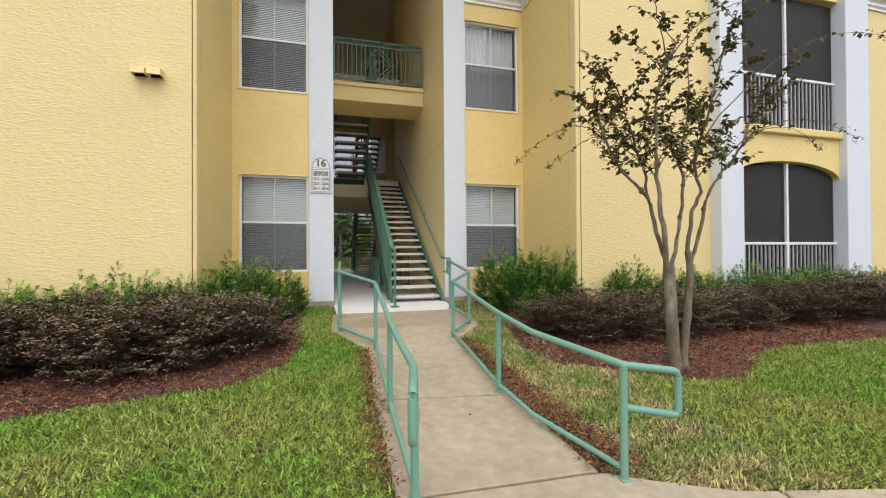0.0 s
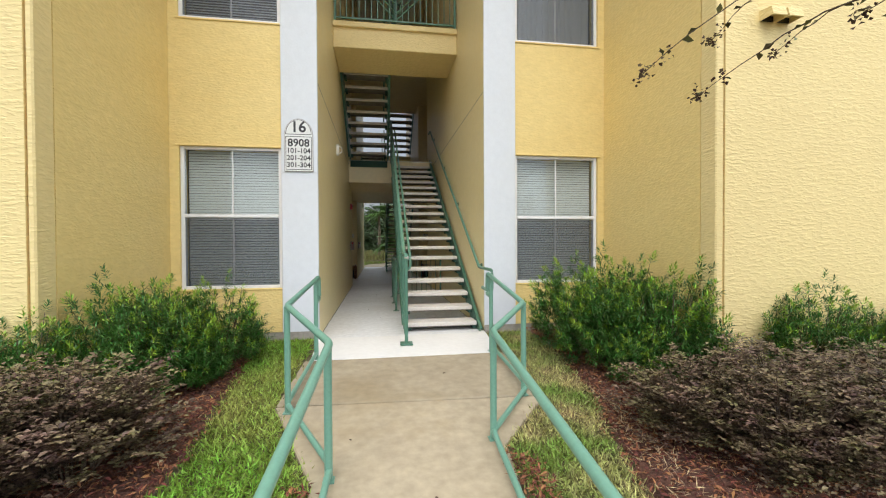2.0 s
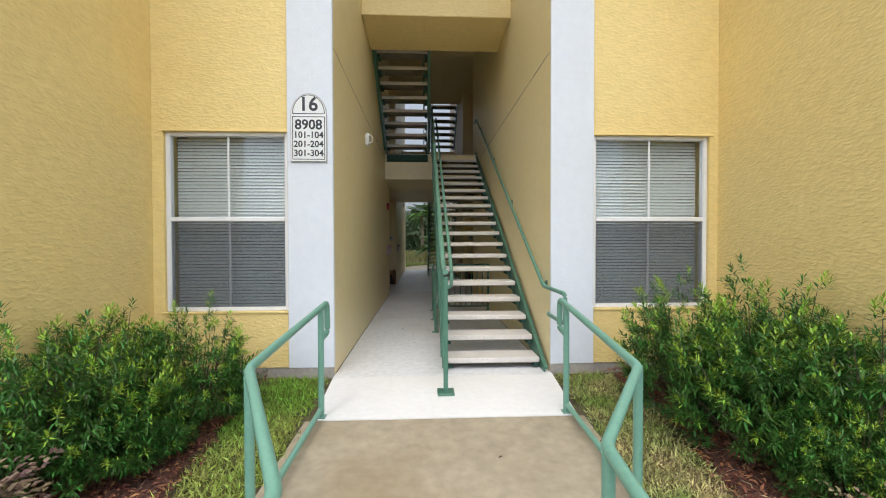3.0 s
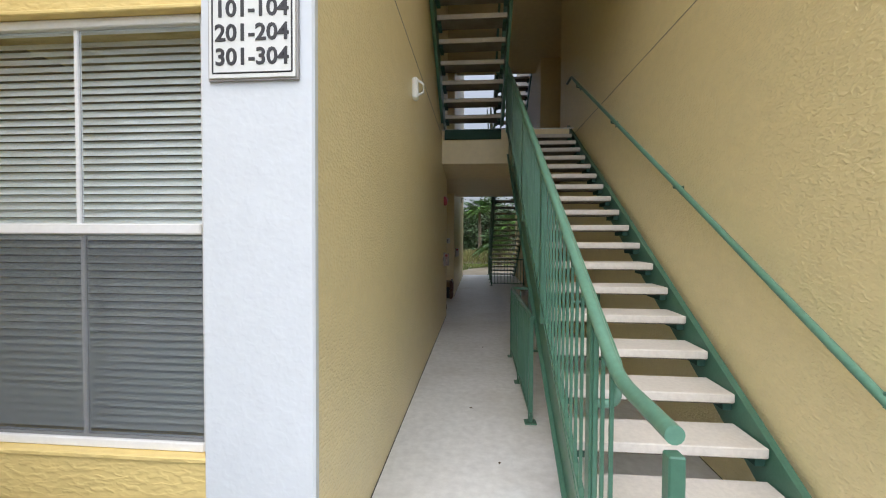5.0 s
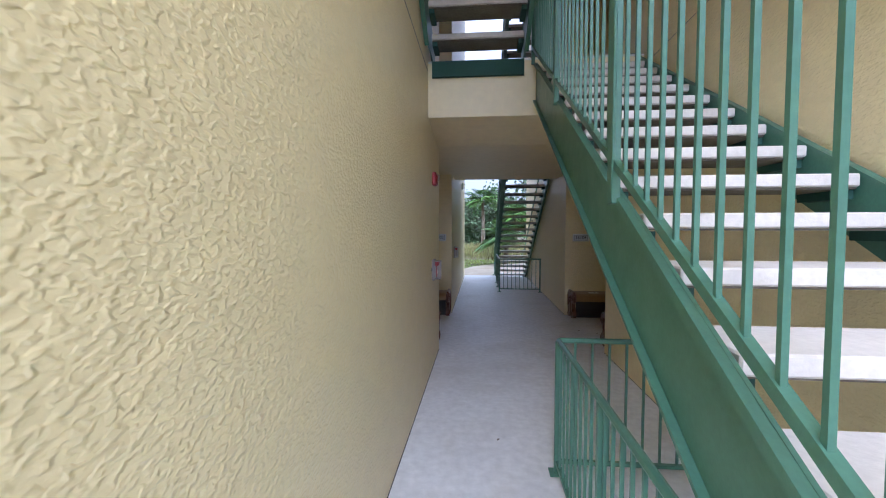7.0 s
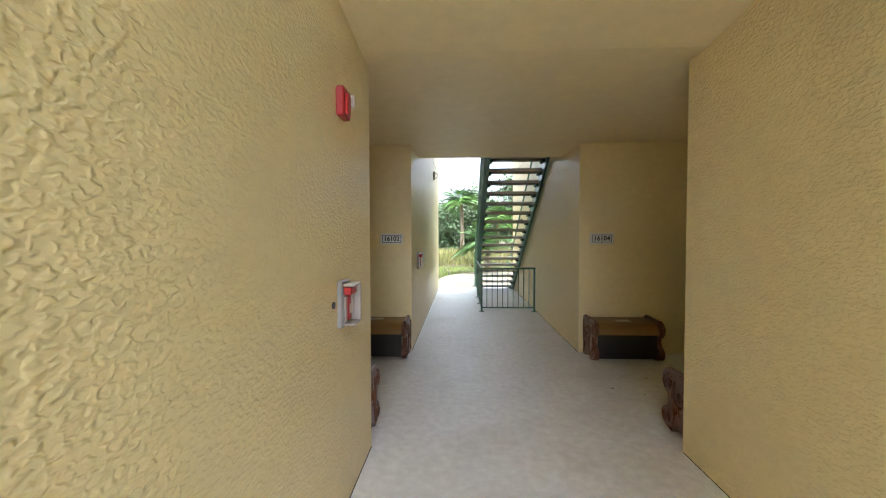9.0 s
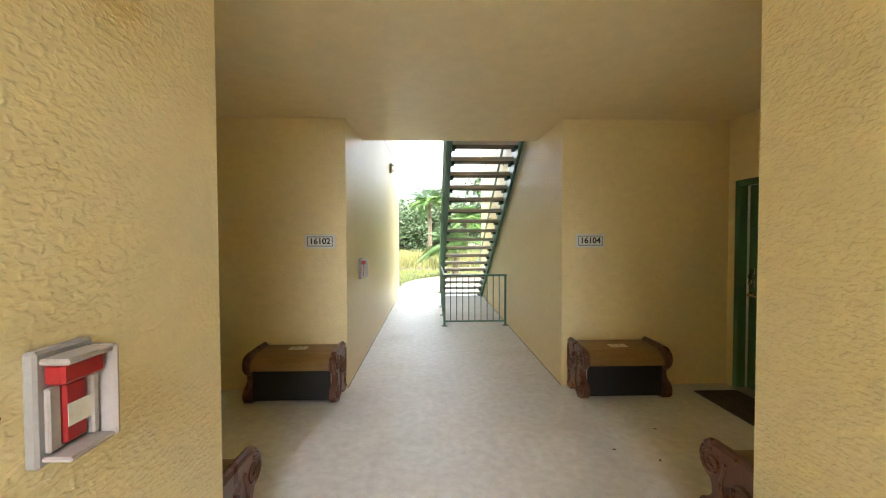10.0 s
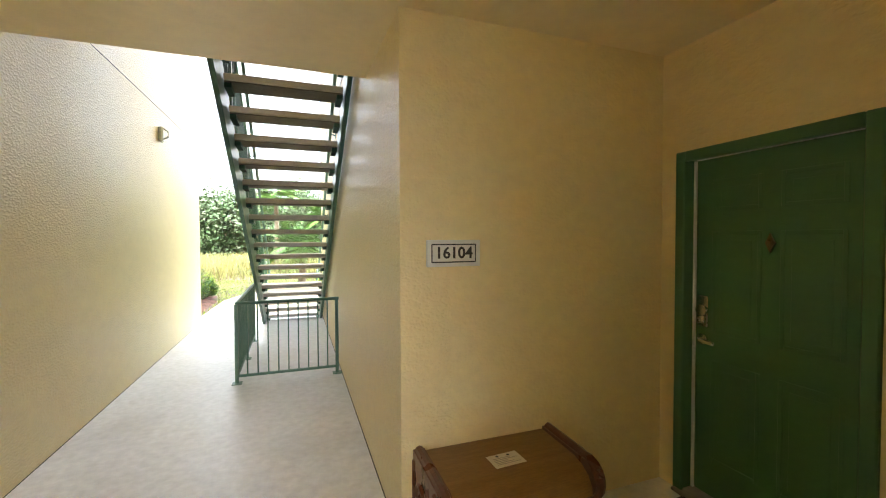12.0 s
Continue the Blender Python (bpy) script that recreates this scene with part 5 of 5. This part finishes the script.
# ---- crape myrtle ----
def myrtle():
    r = random.Random(23)
    base = Vector((3.70, 3.68, grade(3.68)))
    t = thing("tree", "slender multi-stemmed crape myrtle with sparse leaves and seed heads", "tree", base)
    trunk, twigs = Shape(), Shape()
    leaves, seeds = [], []

    def branch(shape, pts, r0, r1, seg):
        shape.tube(pts, r0, seg, [r0 + (r1 - r0) * i / (len(pts) - 1) for i in range(len(pts))])

    def curve(a, b, c, n=7, jit=0.012):
        return [a.lerp(b, t).lerp(b.lerp(c, t), t) + Vector((r.uniform(-1, 1), r.uniform(-1, 1), r.uniform(-1, 1))) * (jit if 0 < i < n else 0) for i, t in ((i, i / n) for i in range(n + 1))]

    def leafy(pts, every, size, start=0.0):
        for a, b in zip(pts, pts[1:]):
            n = max(1, int((b - a).length / every))
            for i in range(n):
                p = a.lerp(b, (i + r.random()) / n)
                if r.random() < 0.8:
                    leaves.append((p, Vector((r.uniform(-1, 1), r.uniform(-1, 1), r.uniform(-0.8, 0.4))), size * r.uniform(0.7, 1.25)))

    def seedhead(p, rad=0.05, n=24):
        for i in range(n):
            seeds.append((p + Vector((r.gauss(0, 1), r.gauss(0, 1), r.gauss(0, 1))) * rad * 0.5, Vector((r.uniform(-1, 1), r.uniform(-1, 1), r.uniform(-1, 1))), r.uniform(0.018, 0.028)))

    V = lambda x, y, z: Vector((x, y, z)) - base
    def along(pts, n=4, jit=0.012):
        out = []
        ends = [pts[0]] + pts + [pts[-1]]
        for p0, p1, p2, p3 in zip(ends, ends[1:], ends[2:], ends[3:]):
            for q in range(n):
                t = q / n
                p = 0.5 * (2 * p1 + (p2 - p0) * t + (2 * p0 - 5 * p1 + 4 * p2 - p3) * t * t + (3 * p1 - p0 - 3 * p2 + p3) * t ** 3)
                out.append(p + Vector((r.uniform(-1, 1), r.uniform(-1, 1), 0)) * jit)
        return out + [pts[-1]]

    branch(trunk, along([V(3.66, 3.68, -0.33), V(3.63, 3.68, -0.16), V(3.6, 3.68, 0.28), V(3.59, 3.7, 0.84)], 4, 0.007), 0.074, 0.058, 10)
    branch(trunk, along([V(3.76, 3.66, -0.33), V(3.74, 3.66, -0.14), V(3.79, 3.66, 0.28), V(3.82, 3.64, 0.75), V(3.77, 3.62, 1.0)], 4, 0.007), 0.045, 0.035, 10)
    limbs = [([V(3.59, 3.7, 0.78), V(3.49, 3.75, 1.22), V(3.41, 3.8, 1.6), V(3.12, 3.85, 1.88), V(2.95, 3.9, 2.23), V(2.83, 3.95, 2.74)], 0.027),
             ([V(3.41, 3.8, 1.58), V(3.40, 3.85, 1.92), V(3.29, 3.9, 2.31), V(3.17, 4.0, 2.92)], 0.017),
             ([V(3.58, 3.7, 0.78), V(3.48, 3.66, 1.27), V(3.39, 3.62, 1.7), V(3.34, 3.6, 2.05), V(3.29, 3.5, 2.67), V(3.48, 3.4, 3.24)], 0.031),
             ([V(3.61, 3.7, 0.80), V(3.86, 3.82, 1.26), V(4.0, 3.9, 1.78), V(4.02, 3.95, 2.13), V(4.2, 4.0, 2.8), V(4.3, 4.1, 3.6)], 0.023),
             ([V(3.77, 3.62, 0.98), V(3.74, 3.55, 1.36), V(3.81, 3.5, 1.63), V(3.70, 3.45, 1.92), V(3.78, 3.4, 2.33), V(3.88, 3.3, 2.95), V(3.99, 3.2, 3.44)], 0.023),
             ([V(3.82, 3.64, 0.75), V(4.04, 3.7, 1.28), V(4.16, 3.72, 1.64), V(4.43, 3.75, 1.94), V(4.77, 3.8, 2.24), V(5.12, 3.9, 2.87)], 0.023)]
    for k, (pts, r0) in enumerate(limbs):
        line = along(pts)
        branch(trunk, line, r0, 0.006, 8)
        high = [p for p in line if p.z + base.z > 1.75]
        # burrs left by old pruning cuts
        for j in range(2):
            p = line[r.randrange(4, len(line) - 4)]
            trunk.tube([p - Vector((0, 0, 0.035)), p - Vector((0, 0, 0.012)), p + Vector((0, 0, 0.014)), p + Vector((0, 0, 0.04))], 0.01, 7, [r0 * 0.5, r0 * 1.15, r0 * 1.1, r0 * 0.5])
        for j in range(12):
            p = high[r.randrange(0, len(high))]
            ang = r.uniform(0, 6.283)
            out = Vector((math.cos(ang), math.sin(ang) * 0.8, 0))
            ln = r.uniform(0.3, 0.75)
            q = p + out * ln * 0.45 + Vector((0, 0, ln * 0.6))
            e = p + out * ln * 0.9 + Vector((0, 0, ln * r.uniform(0.35, 0.95)))
            tw = curve(p, q, e, 6, 0.015)
            branch(twigs, tw, 0.006, 0.002, 4)
            leafy(tw[1:], 0.017, 0.066)
            for m in range(3):
                s0 = tw[r.randrange(2, 6)]
                s1 = s0 + Vector((r.uniform(-1, 1), r.uniform(-1, 1), r.uniform(-0.3, 0.8))) * 0.2
                branch(twigs, [s0, s1], 0.003, 0.0012, 4)
                leafy([s0, s1], 0.018, 0.062)
            if j % 3 == 0:
                seedhead(e)
        leafy(high[2:], 0.022, 0.055)
    # long arching whips with seed heads at the ends
    for a, b, c in ((V(2.94, 3.9, 2.2), V(3.0, 4.5, 2.87), V(2.26, 4.69, 2.14)), (V(2.96, 3.9, 2.18), V(3.4, 4.5, 2.68), V(2.9, 5.03, 2.18)), (V(2.9, 3.95, 2.45), V(3.3, 4.8, 3.0), V(3.21, 5.29, 2.67)), (V(3.3, 3.9, 2.2), V(3.8, 4.7, 2.9), V(3.87, 5.40, 2.68)), (V(4.5, 3.78, 2.1), V(5.3, 3.8, 2.85), V(6.0, 3.75, 2.3)), (V(3.78, 3.4, 2.2), V(5.0, 3.4, 3.65), V(6.54, 3.4, 3.64)), (V(3.35, 3.45, 2.95), V(3.7, 3.2, 3.65), V(4.73, 3.2, 3.67)), (V(4.77, 3.8, 2.24), V(5.4, 3.7, 2.9), V(6.6, 3.7, 2.45)), (V(3.4, 3.5, 3.0), V(3.2, 3.4, 3.6), V(2.9, 3.3, 3.7))):
        w = curve(a, b, c, 12, 0.012)
        branch(twigs, w, 0.007, 0.0022, 5)
        leafy(w[5:], 0.07, 0.06)
        seedhead(w[-1], 0.05, 34)
        seedhead(w[-2], 0.05, 12)
    part("trunk", trunk, BARK, t, "smooth mottled grey-brown stems", True)
    part("twig_work", twigs, TWIG, t)

    def made(rows, name, wide):
        size = np.array([l for _, _, l in rows])
        return leaf_mesh(name, np.array([p[:] for p, _, _ in rows]), np.array([d[:] for _, d, _ in rows]), np.tile((0.1, 0.1, 1.0), (len(rows), 1)) + unit(len(rows)) * 0.5, size, size * wide)
    part("crown", made(leaves, "crown", 0.68), MYRTLE, t, "sparse olive and rusty leaves")
    part("seed_head", made(seeds, "seed_head", 0.95), SEED, t, "brown seed heads")


myrtle()


# ---- lawn blades and bark chips ----
def scatter(n, x0, x1, y0, y1, keep):
    px, py = rng.uniform(x0, x1, n), rng.uniform(y0, y1, n)
    ok = keep(px, py)
    return px[ok], py[ok]


def grades(py):
    return np.interp(py, [-60, -1.2, 0, 2.2, 3.5, 4.65, 5.9, 7.15, 8.1, 24, 30, 80], [-0.75, -0.62, -0.57, -0.43, -0.31, -0.2, -0.11, -0.03, 0, -0.03, -0.12, -0.4])


def not_paved(px, py):
    px, py = px + rng.normal(0, 0.035, len(px)), py + rng.normal(0, 0.035, len(py))
    grow = [(x - (0.02 if x < 1.1 else -0.02), y) for x, y in WALK]
    return ~(inside(px, py, BED_L) | inside(px, py, BED_R) | inside(px, py, grow)) & ~((px > -0.02) & (px < 2.3) & (py > 7.0)) & (py < 8.08) & ~((py > 6.1) & ((px < -1.7) | (px > 3.9)))


def lawn(name, n, x0, x1, y0, y1, label, mat=GRASS):
    px, py = scatter(n, x0, x1, y0, y1, not_paved)
    m = len(px)
    base = np.stack([px, py, grades(py) - 0.032], 1)
    way = unit(m) * 0.9
    way[:, 2] = np.abs(way[:, 2]) * 0.8 + 0.18
    me = leaf_mesh(name, base, way, unit(m), rng.uniform(0.04, 0.085, m), rng.uniform(0.006, 0.012, m), 0.12)
    tagged(part(name, me, mat, None, label), "", "grass", "", "stuff")


lawn("lawn_grass", 260000, -4.6, 0.5, 1.25, 8.1, "mown lawn grass, green with straw-coloured patches")
lawn("lawn_grass", 90000, 1.5, 3.0, 1.3, 8.1, "mown lawn grass, green with many straw-coloured patches", DRYGRASS)
lawn("lawn_grass", 150000, 3.0, 6.6, 1.3, 8.1, "mown lawn grass, green with straw-coloured patches")
lawn("lawn_grass", 70000, -10, -4.6, 1.25, 6.1, "mown lawn grass, green with straw-coloured patches")
lawn("lawn_grass", 90000, 6.6, 14, 1.3, 6.1, "mown lawn grass, green with straw-coloured patches")


def chips(name, poly, n, x0, x1, mat=CHIP, slim=1.0):
    ys = [p[1] for p in poly]
    px, py = scatter(n, x0, x1, min(ys), max(ys), lambda a, b: inside(a, b, poly))
    m = len(px)
    px, py = px + rng.normal(0, 0.03, m), py + rng.normal(0, 0.03, m)
    base = np.stack([px, py, grades(py) + rng.uniform(0.01, 0.045, m)], 1)
    way = unit(m)
    way[:, 2] *= 0.35
    me = leaf_mesh(name, base, way, unit(m) * 0.5 + (0, 0, 1.0), rng.uniform(0.02, 0.065, m) / slim ** 0.5, rng.uniform(0.006, 0.02, m) * slim, 0.4)
    tagged(part(name, me, mat, None, "shredded red-brown bark mulch chips" if mat == CHIP else "dry straw-coloured grass clippings lying on mulch"), "", "mulch", "", "stuff")


chips("mulch_chips", BED_L, 34000, -4.5, -0.3)
chips("mulch_chips", BED_R, 52000, 2.3, 8.0)
chips("straw_litter", BED_L, 1800, -4.5, -0.3, STRAW, 0.35)
chips("straw_litter", BED_R, 7000, 2.3, 7.0, STRAW, 0.35)
chips("straw_litter", [(2.3, 4.2), (2.6, 4.0), (2.75, 5.9), (2.6, 5.9)], 1500, 2.2, 2.8, STRAW, 0.35)
chips("mulch_chips", [(0.25, 2.4), (0.37, 2.4), (0.43, 5.0), (0.3, 5.0)], 1500, 0.2, 0.45)
chips("mulch_chips", [(1.63, 2.3), (2.0, 2.2), (1.85, 3.6), (1.78, 5.1), (1.64, 5.2)], 5000, 1.6, 2.05)


# ---- beyond the far end ----
def far_tree(seed, height, spread, count, leaf):
    r = random.Random(seed)
    tr = Shape()
    rows = []
    tr.tube([(0, 0, -0.1), (0.1, 0.05, height * 0.3), (0, 0, height * 0.55)], 0.2, 7, [0.22, 0.16, 0.1])
    for k in range(22):
        a, z = r.uniform(0, 6.283), r.uniform(0.10, 0.95)
        d = spread * r.uniform(0.25, 1.0) * math.sin(math.pi * min(1, max(0.12, (z - 0.15) / 0.9)))
        c = Vector((math.cos(a) * d, math.sin(a) * d, height * z))
        tr.tube([(0, 0, height * z * 0.6), c * 0.6 + Vector((0, 0, height * z * 0.3)), c], 0.06, 5, [0.09, 0.05, 0.02])
        rad = spread * r.uniform(0.28, 0.5)
        for i in range(count // 22):
            p = c + Vector((r.gauss(0, 1), r.gauss(0, 1), r.gauss(0, 0.7))) * rad * 0.5
            rows.append((p, Vector((r.uniform(-1, 1), r.uniform(-1, 1), r.uniform(-0.8, 0.6))), leaf * r.uniform(0.6, 1.4)))
    size = np.array([l for _, _, l in rows])
    return tr.mesh("trunk", True), leaf_mesh("crown", np.array([p[:] for p, _, _ in rows]), np.array([d[:] for _, d, _ in rows]), unit(len(rows)), size, size * 0.6)


KINDS = [far_tree(51 + k, 6.5, 3.4, 5200, 0.34) for k in range(3)]
r = random.Random(8)
for k in range(34):
    x, y = -24 + k * 1.35 + r.uniform(-0.8, 0.8), r.uniform(50, 70)
    b = thing("far_tree", "leafy green woodland tree beyond the dry field", "tree", (x, y, grade(y)), group="woodland edge")
    sc = r.uniform(0.7, 1.05)
    b.scale, b.rotation_euler[2] = (sc, sc, sc * r.uniform(0.85, 1.1)), r.uniform(0, 6.28)
    for name, me, mt in zip(("trunk", "crown"), KINDS[k % 3], (BARK, FARLEAF)):
        part(name, me, mt, b)


def palm(x, y, height, seed):
    r = random.Random(seed)
    p = thing("palm_tree", "bright green feathery palm with a slender pale trunk", "palm", (x, y, grade(y)))
    part("trunk", Shape().tube([(0, 0, -0.1), (0.05, 0, height * 0.5), (0, 0.02, height)], 0.11, 9, [0.16, 0.12, 0.10]), BARK, p, "", True)
    base, way, ln = [], [], []
    for k in range(40):
        a, el = r.uniform(0, 6.283), r.uniform(-0.2, 1.2)
        d = Vector((math.cos(a) * math.cos(el), math.sin(a) * math.cos(el), math.sin(el)))
        L = r.uniform(1.3, 1.9)
        mid, end = Vector((0, 0, height)) + d * L * 0.6, Vector((0, 0, height)) + d * L + Vector((0, 0, -0.75))
        side = Vector((-math.sin(a), math.cos(a), 0))
        st = Vector((0, 0, height))
        for i in range(34):
            t = 0.12 + 0.88 * i / 34
            q = st.lerp(mid, t).lerp(mid.lerp(end, t), t)
            for sg2 in (-1, 1):
                base.append(q[:])
                way.append((side * sg2 + d * 0.5 + Vector((0, 0, -0.5)))[:])
                ln.append(0.42 * math.sin(math.pi * min(0.97, 0.15 + 0.8 * t)) + 0.06)
    ln = np.array(ln)
    part("frond_crown", leaf_mesh("frond_crown", np.array(base), np.array(way), np.tile((0, 0, 1.0), (len(base), 1)) + unit(len(base)) * 0.2, ln, ln * 0.09), PALM, p)


palm(0.78, 38, 3.9, 3)
palm(3.3, 41, 3.0, 5)
palm(1.9, 30.5, 1.4, 6)

px, py = scatter(26000, -22, 14, 33, 54, lambda a, b: b > 33 + 0 * a)
m = len(px)
way = unit(m) * 0.5
way[:, 2] = np.abs(way[:, 2]) + 1
me = leaf_mesh("field_grass", np.stack([px, py, grades(py) - 0.03], 1), way, unit(m), rng.uniform(0.35, 0.95, m), rng.uniform(0.03, 0.07, m), 0.1)
tagged(part("field_grass", me, FIELD, None, "tall dry yellow-green meadow grass"), "", "grass", "", "stuff")
for k, (x, y) in enumerate([(-1.2, 26.3), (-0.9, 27.2), (-2.0, 26.6), (-1.6, 27.8), (-2.9, 27.0), (-2.6, 28.3), (-0.75, 28.2)]):
    plant_yew(x, y, k, 0.85, k * 1.3, "low green shrub in the far mulch bed")
px, py = scatter(30000, -6, 8, 24.2, 34, lambda a, b: ~inside(a, b, [(-6, 24.2), (-0.15, 24.2), (-0.2, 27.3), (-0.5, 29), (-6, 30)]) & ~inside(a, b, [(-0.15, 24.12), (-0.1, 27.4), (0.3, 29.0), (1.2, 30.5), (3.4, 31.5), (9, 31.6), (9, 30.0), (3.2, 28.5), (2.6, 27), (2.5, 24.12)]))
m = len(px)
way = unit(m) * 0.7
way[:, 2] = np.abs(way[:, 2]) + 0.6
me = leaf_mesh("lawn_grass", np.stack([px, py, grades(py) - 0.03], 1), way, unit(m), rng.uniform(0.06, 0.13, m), rng.uniform(0.01, 0.018, m), 0.1)
tagged(part("lawn_grass", me, GRASS, None, "green lawn grass beyond the building"), "", "grass", "", "stuff")
